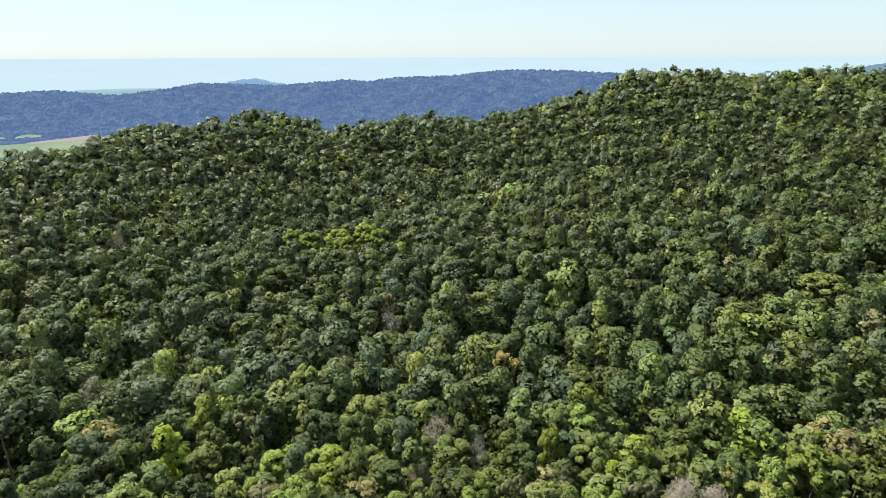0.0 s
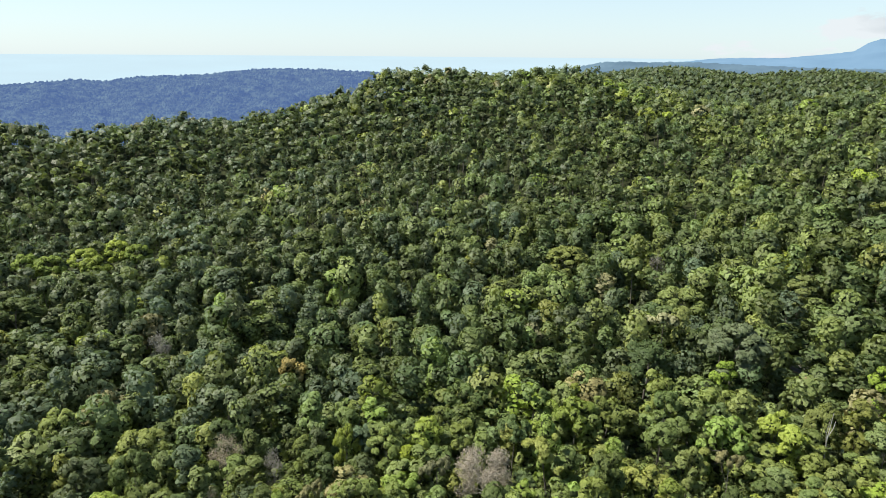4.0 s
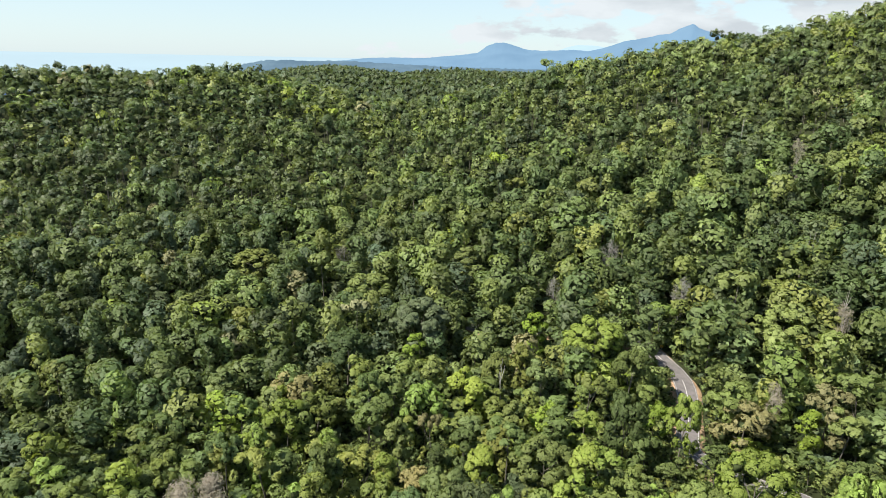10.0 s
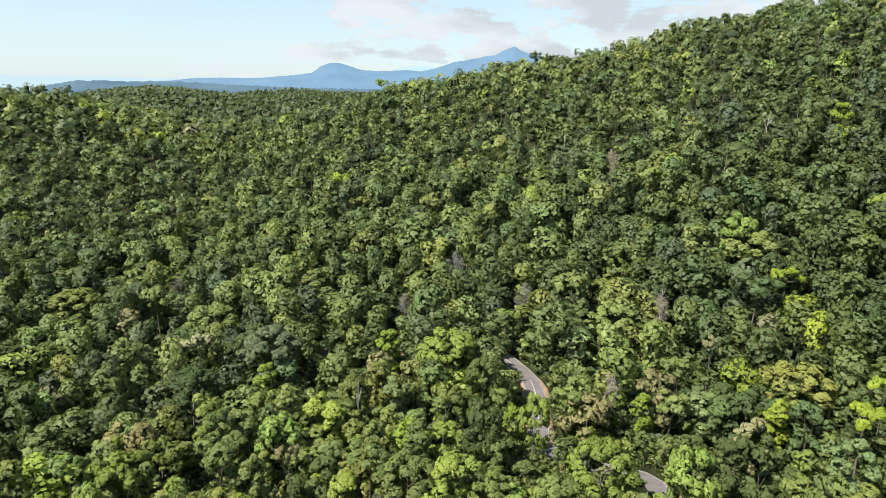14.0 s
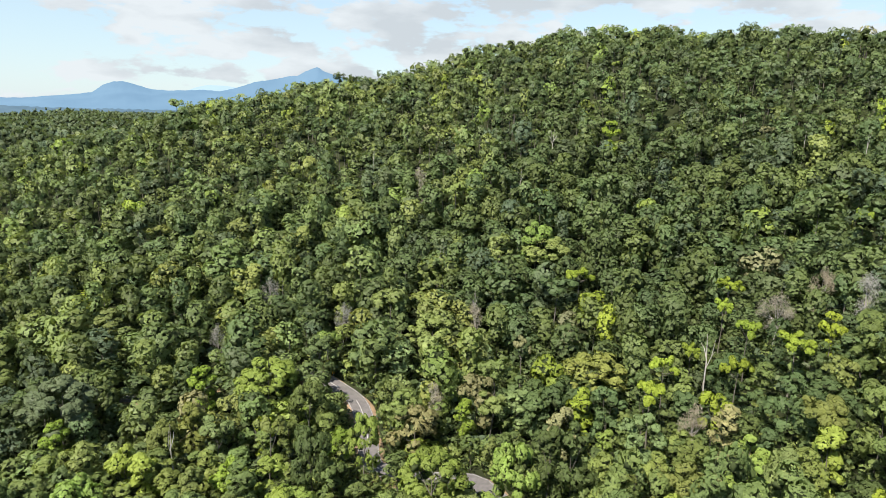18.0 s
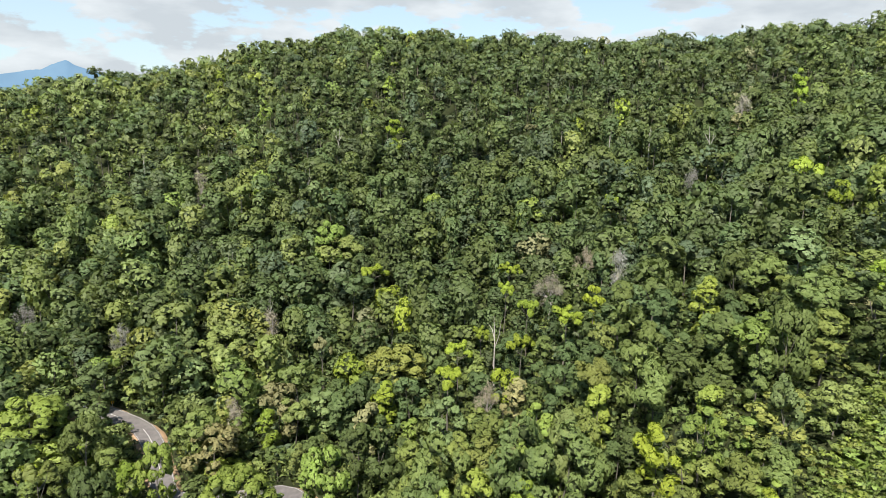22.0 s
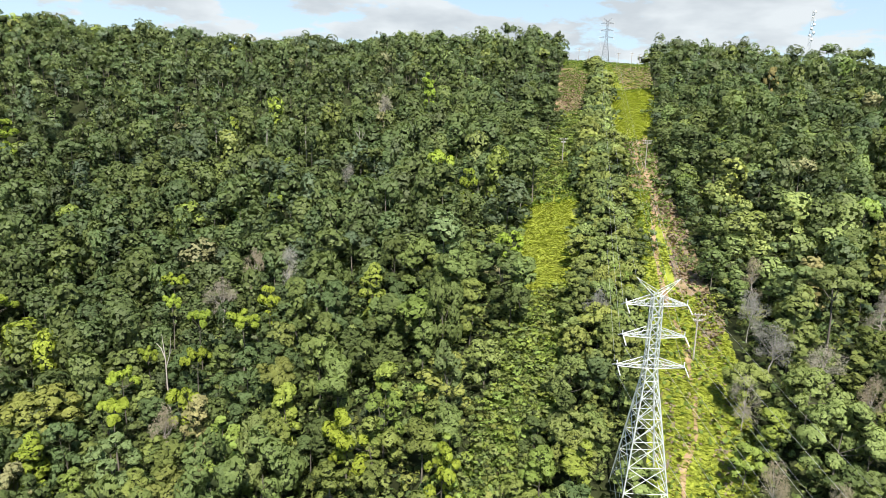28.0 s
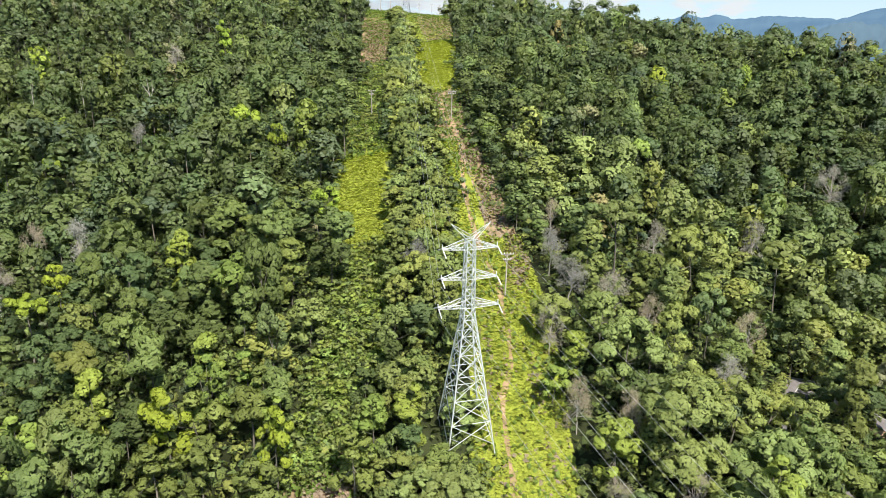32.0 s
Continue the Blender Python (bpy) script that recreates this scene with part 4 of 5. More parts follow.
# the plateau behind the hills
x, y = jittered(13.5, 1900)
r, b = np.hypot(x, y), np.degrees(np.arctan2(x, y))
ok = (r > 690) & (r < 1900) & (b > 8) & (b < 66)
x, y = x[ok], y[ok]
ok = under_the_crest(x, y) < 0.5
plateau_p = prototypes(0, 7, 3.0, 0, 3, lobes=4)
# bluish leaf kinds put the plateau's haze into the leaf colour
plant("plateau_forest", "flat dark forest of the plateau behind the hills", x[ok], y[ok], plateau_p, rng.uniform(19, 27, ok.sum()), mats=FAR_FOREST, kinds=[5, 1, 5])
# the slope behind and under the valley's viewpoint
x, y = jittered(15.0, 420)
r = np.hypot(x, y)
ok = ~in_valley(x, y) & (r >= 84) & (r < 420) & ~open_ground(x, y)
plant("lower_forest", "rainforest on the slope that falls away below the spur", x[ok], y[ok], plateau_p, tree_height(x[ok], y[ok]) * 1.2, mats=FAR_FOREST)

# the bowl straight below the viewpoint
x, y = jittered(8.8, 90)
ok = (np.hypot(x, y) < 86) & ~open_ground(x, y)
plant("bowl_forest", "rainforest in the bowl under the viewpoint", x[ok], y[ok], far_p, tree_height(x[ok], y[ok]))

# ---- single trees ----
def part(name, bits, mat, parent, label=""):
    """Links gathered quads as one mesh under a thing or a part; foliage keeps the normals of its leaves."""
    v, f, sort = bits.done()
    m = bits.normals() if (sort == 2).any() else None
    ob = new(name, mesh_of(name, v, f, [mat, INNER_SHADE] if m is not None else [mat], (sort == 2) if m is not None else None, m))
    ob.parent = parent
    return tagged(ob, label)


def tree(name, label, kind, leaf, group, per_lobe=3, leaves=1500, size=0.46, limbs=3):
    """A tree on an Empty at its foot: a trunk with limbs, and a crown of lobes and leaf sprays."""
    c, r = lobes_of(kind)
    root = tagged(new(name), label, "tree", group)
    wood, green = Bits(), Bits()
    trunk(wood, c, limbs, 6)
    crown(green, c, r, per_lobe, int(leaves * (len(r) / 13) ** 0.85), size)
    part("trunk", wood, BARK, root)
    part("crown", green, NEAR_LEAVES[leaf], root)
    return root


def twiggy_tree(name, label, kind, leaf, group, dense=170):
    """A tree in thin leaf: bare limbs carry a haze of fine twigs."""
    c, r = lobes_of(kind)
    root = tagged(new(name), label, "tree", group)
    wood, twigs = Bits(), Bits()
    trunk(wood, c, len(c), 6)
    n = dense * len(r)
    j = rng.integers(0, len(r), n)
    d = unit(n) + (0, 0, 0.25)
    sprays(twigs, c[j] + d * r[j, None] * rng.uniform(0.45, 1.1, n)[:, None], d + 0.8 * rng.normal(size=(n, 3)), 0.50, 0.22)
    part("trunk", wood, TWIG_BARK, root, "pale bare trunk and limbs")
    part("crown", twigs, NEAR_LEAVES[leaf], root)
    return root


def bare_tree(name, label, group):
    """A dead tree: a forked pale trunk with broken limbs."""
    root = tagged(new(name), label, "dead tree", group)
    wood = Bits()
    limb(wood, [(0, 0, -1), (0.3, 0.1, 8), (0.1, 0.4, 14), (0.9, 0.2, 21)], [0.26, 0.20, 0.16, 0.05], 6)
    limb(wood, [(0.2, 0.25, 12), (-1.4, 0.6, 16), (-1.8, 0.2, 20.5)], [0.14, 0.10, 0.03], 5)
    limb(wood, [(0.1, 0.4, 14.5), (1.8, -0.4, 17), (3.0, -0.3, 18.2)], [0.14, 0.10, 0.04], 5)
    limb(wood, [(-1.4, 0.6, 16), (-2.6, 1.2, 17.6)], [0.14, 0.05], 4)
    part("trunk", wood, DEAD_WOOD, root)
    return root


TWIG_BARK = plain_material("pale_grey_limbs", (0.36, 0.33, 0.30), 0.9, scale=0.8)
DEAD_WOOD = plain_material("bleached_dead_wood", (0.38, 0.35, 0.31), 0.85, scale=0.8, bump=0.02)


def stand(x, y, size=1.0, tall=1.0):
    """The pose of a tree at a place on the ground, with a turn of its own."""
    return Matrix.Translation((x, y, float(ground_z(x, y)))) @ Matrix.Rotation(rng.uniform(0, 6.283), 4, "Z") @ Matrix.Diagonal((size, size, tall, 1))


def place_all(make, places):
    """Builds one thing and copies it to the other places: rows of x, y, crown radius, height."""
    first = None
    for x, y, radius, height in places:
        m = stand(x, y, radius, height / 20.0)
        if first is None:
            first = make()
            first.matrix_basis = m
        else:
            ob = copy_thing(first, m)
            ob.matrix_basis = m


def crowns(kind):
    return {"round": 5.6, "column": 4.0, "umbrella": 6.2, "broad": 7.6, "dome": 7.6}[kind]


def landmark(name, label, kind, leaf, group, places, twigs=False, **more):
    make = (lambda: twiggy_tree(name, label, kind, leaf, group, **more)) if twigs else (lambda: tree(name, label, kind, leaf, group, **more))
    place_all(make, [(x, y, r / crowns(kind), h) for x, y, r, h in places])


landmark("fig_tree", "huge dark grey-green fig tree with a dense dome", "dome", 10, "landmark trees", FIGS, leaves=1500, size=0.5)
landmark("deep_green_tree", "big dark green tree with a dense rounded dome", "dome", 1, "landmark trees", DEEP)
landmark("olive_green_tree", "wide flat-topped tree with an olive-green crown", "dome", 2, "olive trees", OLIVE)
landmark("grey_green_tree", "rounded tree with dense greyish green leaves", "round", 4, "grey-green trees", GREY)
landmark("leafless_tree", "big pinkish-grey tree with a dense dome of bare twigs", "dome", 8, "twiggy trees", TWIGGY_BIG, twigs=True, dense=330)
landmark("leafless_tree", "wide pinkish-grey tree nearly bare of leaves", "broad", 8, "twiggy trees", TWIGGY_WIDE, twigs=True)
landmark("leafless_tree", "slim pinkish-grey tree nearly bare of leaves", "column", 8, "twiggy trees", TWIGGY_SLIM, twigs=True)
landmark("leafless_tree", "small rounded grey tree in thin leaf among green crowns", "broad", 8, "twiggy trees", TWIGGY_SMALL, twigs=True)
landmark("straw_coloured_tree", "tree with a pale straw-coloured flowering crown", "broad", 9, "landmark trees", STRAW)
landmark("lime_umbrella_tree", "flat-topped tree with bright lime-green layers", "umbrella", 6, "lime umbrella trees", LIME)
landmark("yellow_green_tree", "rounded tree in fresh yellow-green leaf", "round", 6, "yellow-green trees", YELLOW)
landmark("fresh_green_tree", "tall tree with a big fresh green crown", "dome", 3, "fresh green trees", FRESH)
landmark("brown_leaved_tree", "layered tree with brownish olive leaves", "umbrella", 7, "brown trees", BROWN)
place_all(lambda: bare_tree("dead_tree", "bleached dead tree with a forked trunk", "dead trees"), DEAD)

# the trees nearest to the viewpoint, one by one
SPECIES = [("round", 0, "rainforest tree with a rounded mid-green crown"), ("broad", 0, "broad rainforest tree with a dense mid-green crown"), ("column", 0, "vine-clad rainforest tree like a green column"),
           ("round", 1, "rainforest tree with a rounded deep green crown"), ("broad", 2, "broad rainforest tree with olive leaves"), ("umbrella", 2, "flat-topped tree with olive leaves"), ("round", 3, "rainforest tree in fresh green leaf"),
           ("column", 3, "slim vine-clad tree in fresh green leaf"), ("round", 4, "rainforest tree with greyish green leaves"), ("umbrella", 4, "flat-topped tree with greyish green leaves"), ("broad", 5, "broad rainforest tree with blue-green leaves"),
           ("column", 1, "vine-clad deep green tree like a column"), ("round", 7, "small tree with brownish new leaves"),
           ("dome", 11, "wattle with a domed olive-green crown"), ("dome", 4, "wattle with a domed greyish green crown"), ("round", 11, "young wattle with an olive-green crown")]
x, y = grove(8.5, 86, 136)
h = tree_height(x, y)
pick = rng.choice(len(SPECIES), len(x), p=np.array([16, 12, 10, 7, 9, 4, 14, 9, 8, 3, 3, 3, 2, 0, 0, 0]) / 100)
# wattles west of the cleared strips
bearing = np.degrees(np.arctan2(x, y))
pick = np.where(((bearing > 150) | (bearing < -170)) & (rng.uniform(size=len(x)) < 0.7), rng.choice([13, 13, 14, 15], len(x)), pick)
masters = {}
for k in range(len(x)):
    kind, leaf, label = SPECIES[pick[k]]
    wide = rng.uniform(0.9, 1.15) * (h[k] / 20) ** 0.5
    m = stand(x[k], y[k], wide, h[k] / 20)
    key = (pick[k], int(rng.integers(0, 2)))
    if key not in masters:
        masters[key] = tree("rainforest_tree", label, kind, leaf, "trees of the valley floor")
        masters[key].matrix_basis = m
    else:
        copy_thing(masters[key], m).matrix_basis = m
# the low row of trees between the two strips, and its like beside them
u = np.arange(-52, 372, 5.6)
u = np.repeat(u, 3) + rng.uniform(-2.2, 2.2, 3 * len(u))
right_v, left_v, low_v, high_v = strip_edges(u)
v = left_v + 4.5 + (low_v - left_v - np.where(u < 6, 11.0, 7.5)) * (np.tile([0.15, 0.5, 0.85], len(u) // 3) + rng.uniform(-0.1, 0.1, len(u)))
px, py = LINE_A[0] + u * LINE_DIR[0] + v * LINE_LEFT[0], LINE_A[1] + u * LINE_DIR[1] + v * LINE_LEFT[1]
ok = ((np.abs(u) > 8.0) | (v > 8.0)) & ((u > 0) | (u < -9) | (v > 7))
row_masters, far_masters = [], []
for k in np.flatnonzero(ok):
    hh = rng.uniform(6.5, 13.5) * (1.0 if u[k] < 300 else 0.7) if abs(u[k]) > 14 or v[k] > 8 else 6.0
    m = stand(px[k], py[k], rng.uniform(0.46, 0.86), hh / 20)
    far_off = u[k] > 110
    kin = far_masters if far_off else row_masters
    if len(kin) < 5:
        leaf = (11, 11, 2, 4, 11)[len(kin)]
        label = "low bushy tree with a domed green crown" if leaf != 4 else "low bushy tree with a greyish domed crown"
        kin.append(tree("wattle_tree", label, "dome", leaf, "row of trees between the strips", *((0, 130, 1.25, 1) if far_off else (2, 700, 0.58, 1))))
        kin[-1].matrix_basis = m
    else:
        copy_thing(kin[int(rng.integers(0, 5))], m).matrix_basis = m

# ---- roads, track and clearings ----
def ribbon(name, path, lefts, lift, mat, label="", kind="", category="", parent=None, drop=0.0):
    """A strip along a path between two offsets to its left, lying on the ground."""
    p = np.asarray(path, float)
    d = np.gradient(p, axis=0)
    d /= np.linalg.norm(d, axis=1, keepdims=True)
    n = np.stack([-d[:, 1], d[:, 0]], 1)
    bits = Bits()
    lo, hi = (np.broadcast_to(q, len(p)) for q in lefts)
    cols = 6 if drop else 4
    grid = np.stack([p + n * (lo + (hi - lo) * t)[:, None] for t in np.linspace(0, 1, cols)], 1)
    z = ground_z(p[:, 0], p[:, 1])[:, None] * 0.5 + ground_z(grid[..., 0], grid[..., 1]) * 0.5 + lift
    z[:, 0] -= drop
    z[:, -1] -= drop
    k = np.arange(len(p) - 1)[:, None] * cols + np.arange(cols - 1)
    bits.add(np.concatenate([grid, z[..., None]], -1), np.stack([k, k + 1, k + cols + 1, k + cols], -1))
    v, f, _ = bits.done()
    ob = new(name, mesh_of(name, v, f[:, ::-1], [mat]))
    ob.parent = parent
    return tagged(ob, label, category, "", kind)


for path in (ROAD, SIDE_ROAD):
    wob = np.sin(np.arange(len(path)) * 1.3) * 0.6
    ribbon("verge", path, (-5.6 + wob, 5.4 + wob) if path is ROAD else (-5.2 + wob, 5.2 + wob), 0.14, DIRT, "bare orange-brown earth beside the road", "structure", "verge", drop=1.6)
    road = ribbon("road", path, (-3.2, 3.2), 0.22, ASPHALT, "winding two-lane grey asphalt road", "structure", "road")
    for side in (-2.95, 2.86):
        ribbon("edge_line", path, (side, side + 0.09), 0.235, PAINT_WHITE, "white edge line", parent=road)
    for a in range(0, len(path) - 3, 4):
        ribbon("centre_line", path[a:a + 3], (-0.09, 0.09), 0.235, PAINT_WHITE, parent=road)
wob = np.random.default_rng(4).uniform(-0.35, 0.35, len(TRACK))
broad = np.interp(np.arange(len(TRACK)), [0, 30, 40, 60, 75], [0.0, 0.1, 0.9, 0.7, 0.0])
ribbon("dirt_track", TRACK, (-0.55 + wob - broad, 0.6 - wob + broad), 0.22, DIRT, "narrow orange dirt track up the clearing", "structure", "track")


def clearing(name, label, side):
    us = np.arange(-55, 471, 3.0)
    e = strip_edges(us)
    a, b = (e[0] - 1.5, e[1] + 1.5) if side else (e[2] - 1.5, e[3] + 1.5)
    bits = Bits()
    cols = 7
    vv = a[:, None] + (b - a)[:, None] * np.linspace(0, 1, cols) + np.random.default_rng(5).uniform(-0.6, 0.6, (len(us), cols))
    gx, gy = LINE_A[0] + us[:, None] * LINE_DIR[0] + vv * LINE_LEFT[0], LINE_A[1] + us[:, None] * LINE_DIR[1] + vv * LINE_LEFT[1]
    k = np.arange(len(us) - 1)[:, None] * cols + np.arange(cols - 1)
    bits.add(np.stack([gx, gy, ground_z(gx, gy) + 0.10], -1), np.stack([k, k + 1, k + cols + 1, k + cols], -1))
    v, f, _ = bits.done()
    fu = np.repeat(us[:-1], cols - 1)
    fu = fu + np.random.default_rng(6).normal(0, 7, len(fu))
    fv = np.tile(np.arange(cols - 1), len(us) - 1)
    if side:
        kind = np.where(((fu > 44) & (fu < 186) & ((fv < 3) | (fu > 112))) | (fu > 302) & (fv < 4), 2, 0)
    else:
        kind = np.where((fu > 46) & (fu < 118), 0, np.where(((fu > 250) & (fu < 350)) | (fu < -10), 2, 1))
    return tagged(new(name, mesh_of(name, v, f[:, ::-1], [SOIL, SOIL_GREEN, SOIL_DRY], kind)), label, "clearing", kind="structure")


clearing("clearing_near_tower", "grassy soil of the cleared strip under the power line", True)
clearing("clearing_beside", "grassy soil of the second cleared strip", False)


def cover(name, label, mat, rows, size, lift, seed, tilt=0.26):
    """Low plants in the strips: rows of u0, u1, v0, v1 and plants a square metre; edges ragged."""
    g = np.random.default_rng(seed)
    ps = []
    for u0, u1, v0, v1, density in rows:
        n = int((u1 - u0) * (v1 - v0) * density)
        u, v = g.uniform(u0, u1, n), g.uniform(v0, v1, n)
        rag = np.sin(u / 3.1 + seed) + np.sin(v / 2.3 + u / 7.0)
        edge = np.minimum.reduce([u - u0, u1 - u, v - v0, v1 - v])
        e = strip_edges(u)
        inside = ((v > e[0] - 2) & (v < e[1] + 2)) | ((v > e[2] - 2) & (v < e[3] + 2)) | (u > 405)
        ok = (edge > 1.2 + 1.2 * rag) & inside
        ps.append(np.stack([u[ok], v[ok]], 1))
    u, v = np.concatenate(ps).T
    px, py = LINE_A[0] + u * LINE_DIR[0] + v * LINE_LEFT[0], LINE_A[1] + u * LINE_DIR[1] + v * LINE_LEFT[1]
    keep = clear_of(TRACK, px, py) > g.uniform(0.0, 1.2, len(px)) * (0.75 + 1.0 * np.sin(px / 5.3 + 1.0) * np.cos(py / 9.1))
    px, py = px[keep], py[keep]
    mound = 0.5 + 0.5 * np.sin(px / 1.7 + np.sin(py / 2.6) * 2) * np.cos(py / 1.9)
    p = np.stack([px, py, ground_z(px, py) + 0.15 + lift * mound * g.uniform(0.5, 1.2, len(px))], 1)
    bits = Bits()
    sprays(bits, p, np.array((0, 0, 1.0)) + tilt * g.normal(size=p.shape), size, soft=np.array((0, 0, 1.3)) + 0.22 * g.normal(size=p.shape))
    vtx, f, _ = bits.done()
    return tagged(new(name, mesh_of(name, vtx, f, [mat], None, bits.normals())), label, "plants", kind="stuff")


cover("fern_thicket", "bright yellow-green fern thicket in the clearing", FERN, [(58, 118, 13, 33, 10.0), (46, 62, 15, 26, 8.0), (38, 50, 16, 22, 3.0), (186, 302, -27, -1, 7.0), (58, 125, -11, -1, 6.0), (64, 96, -18, -9, 2.5), (-55, 58, -25, -1, 12.0), (305, 410, -28, 9, 0.9), (118, 160, 14, 30, 0.8), (120, 145, -12, -4, 1.2), (350, 470, 8, 32, 0.6)], 0.52, 0.26, 31, 0.2)
cover("green_undergrowth", "low green shrubs and grass in the clearing", GRASS, [(-12, 50, 13, 36, 5.5), (-55, -8, 13, 34, 0.5), (112, 250, 12, 32, 1.7), (-55, 180, -22, -1, 0.5), (90, 190, -18, -1, 1.2), (290, 470, -32, 33, 0.8), (245, 350, 8, 32, 0.6)], 0.52, 1.5, 32, 0.6)
cover("dry_brush", "brownish-grey dead brush in the clearing", SHRUB_DRY, [(56, 108, -20, -12, 4.5), (36, 66, -22, -15, 4.0), (112, 186, -18, -11, 3.0), (150, 186, -9, -1, 1.6), (255, 345, 12, 30, 2.0), (300, 330, -28, -14, 1.4), (92, 122, -18, -9, 3.0), (-30, 20, -18, -13, 1.0), (-45, 62, -23, -2, 0.30), (-20, 40, -9, -5, 0.8), (-55, 3, 19, 30, 7.0), (330, 380, -28, -8, 0.9)], 0.50, 0.7, 33, 0.5)

# bushes that fill the lower end of the second strip and the track's margins
u, v = rng.uniform(-10, 56, 1000), rng.uniform(12, 40, 1000)
u, v = np.concatenate([u, rng.uniform(118, 250, 330)]), np.concatenate([v, rng.uniform(13, 31, 330)])
e = strip_edges(u)
ok = (v > e[2] - 2) & (v < e[3] + 2)
u, v = u[ok], v[ok]
bx, by = LINE_A[0] + u * LINE_DIR[0] + v * LINE_LEFT[0], LINE_A[1] + u * LINE_DIR[1] + v * LINE_LEFT[1]
plant("strip_bushes", "leafy green bushes that grow back in the second strip", bx, by, shrub_p, rng.uniform(4.5, 12, len(bx)), mats=NEAR_FOREST, kinds=[3, 0, 2, 3])

# leafy cover of the forest floor near the viewpoint
x, y = jittered(1.6, 230)
r = np.hypot(x, y)
ok = (r > 84) & (r < 230) & in_valley(x, y) & ~open_ground(x, y, 0.5)
x, y = x[ok], y[ok]
bits = Bits()
p = np.stack([x, y, ground_z(x, y) + rng.uniform(0.2, 1.6, len(x))], 1)
sprays(bits, p, np.array((0, 0, 1.0)) + 0.5 * rng.normal(size=p.shape), 1.0, soft=np.array((0, 0, 0.8)) + 0.5 * rng.normal(size=p.shape))
v, f, _ = bits.done()
tagged(new("forest_floor_ferns", mesh_of("forest_floor_ferns", v, f, [NEAR_LEAVES[0], NEAR_LEAVES[1]], rng.integers(0, 2, len(f)), bits.normals(), np.repeat(rng.uniform(0, 1, len(f)), 4))), "low ferns and seedlings on the forest floor", "plants", kind="stuff")

# ---- the power line ----
def bar(bits, a, b, w):
    limb(bits, [a, b], [w * 0.7, w * 0.7], 4)


LEVELS = [(-4.0, 4.35), (0.5, 3.75), (5.0, 3.15), (9.5, 2.56), (13.5, 2.02), (17.0, 1.55), (20.0, 1.15), (22.2, 0.92), (24.0, 0.90), (25.8, 0.88), (27.6, 0.86), (29.4, 0.84), (31.2, 0.82), (33.1, 0.80), (34.8, 0.72)]


def lattice_tower(label, steel):
    """A double-circuit tension tower of galvanised angle steel, arms along its own x."""
    root = tagged(new("transmission_tower"), label, "tower", "transmission towers")
    corners = [(-1, -1), (1, -1), (1, 1), (-1, 1)]
    for sx, sy in corners:
        bits = Bits()
        drop = 12.5 if (sx, sy) == (-1, 1) else 7.0
        foot = (sx * (4.35 + 0.133 * (drop - 4.0)), sy * (4.35 + 0.133 * (drop - 4.0)), -drop)
        pts = [foot] + [(sx * h, sy * h, z) for z, h in LEVELS]
        limb(bits, pts, [0.14 if q[2] < 20 else 0.095 for q in pts], 4)
        part("leg", bits, steel, root)
    for k in range(len(LEVELS) - 1):
        (z0, h0), (z1, h1) = LEVELS[k], LEVELS[k + 1]
        for q in range(4):
            (ax, ay), (bx, by) = corners[q], corners[(q + 1) % 4]
            bits = Bits()
            a0, b0, a1, b1 = (np.array(p) for p in ((ax * h0, ay * h0, z0), (bx * h0, by * h0, z0), (ax * h1, ay * h1, z1), (bx * h1, by * h1, z1)))
            w = 0.10 if k < 7 else 0.075
            bar(bits, a0, b1, w)
            bar(bits, b0, a1, w)
            bar(bits, a1, b1, w)
            if k < 6:  # secondary members of the wide panels
                mid = (a0 + b1) / 2 * 0.5 + (b0 + a1) / 2 * 0.5
                for e, g in ((a0, a1), (b0, b1)):
                    bar(bits, (e + g) / 2, (e + mid) / 2, 0.06)
                    bar(bits, (e + g) / 2, (g + mid) / 2, 0.06)
            part("brace", bits, steel, root)
    for z, reach in ((22.2, 5.7), (27.6, 5.2), (33.1, 5.1)):
        for s in (-1, 1):
            bits = Bits()
            tip = np.array((s * reach, 0, z + 0.15))
            h = 0.88
            low, top = [np.array((s * h, y, z)) for y in (-h, h)], [np.array((s * h, y, z + 1.55)) for y in (-h, h)]
            wing = [tip + (0, y, 0) for y in (-0.45, 0.45)]
            for i in (0, 1):
                bar(bits, low[i], wing[i], 0.10)
                bar(bits, top[i], wing[i], 0.09)
                for t0, t1 in ((0.0, 0.33), (0.33, 0.33), (0.33, 0.66), (0.66, 0.66)):
                    bar(bits, top[i] + (wing[i] - top[i]) * t0, low[i] + (wing[i] - low[i]) * t1, 0.055)
            for t0, t1 in ((0.0, 0.33), (0.33, 0.66), (0.66, 1.0), (0.33, 0.0), (0.66, 0.33), (1.0, 0.66), (1.0, 1.0)):
                bar(bits, low[0] + (wing[0] - low[0]) * t0, low[1] + (wing[1] - low[1]) * t1, 0.055)
            arm = part("crossarm", bits, steel, root)
            for y, drop in ((-1, 0.9), (1, 0.9), (0, -1.1)):
                glass = Bits()
                a = tip + (0, 0.45 * y, 0)
                b = a + ((0.0, 2.0 * y, -drop) if y else (0.0, 0.0, 0.8))
                n = 9
                path = [a + (b - a) * t for t in np.linspace(0, 1, 2 * n)]
                limb(glass, path, [0.12 if i % 2 else 0.05 for i in range(2 * n)], 6)
                part("insulator", glass, GLASSY, arm, "white insulator string")
    for s in (-1, 1):
        bits = Bits()
        tip = np.array((s * 3.6, 0, 37.7))
        for y in (-0.72, 0.72):
            bar(bits, (s * 0.72, y, 34.8), tip, 0.09)
            bar(bits, (s * 0.1, y, 34.8), tip * (0.5, 1, 1) + (0, 0, -1.35), 0.055)
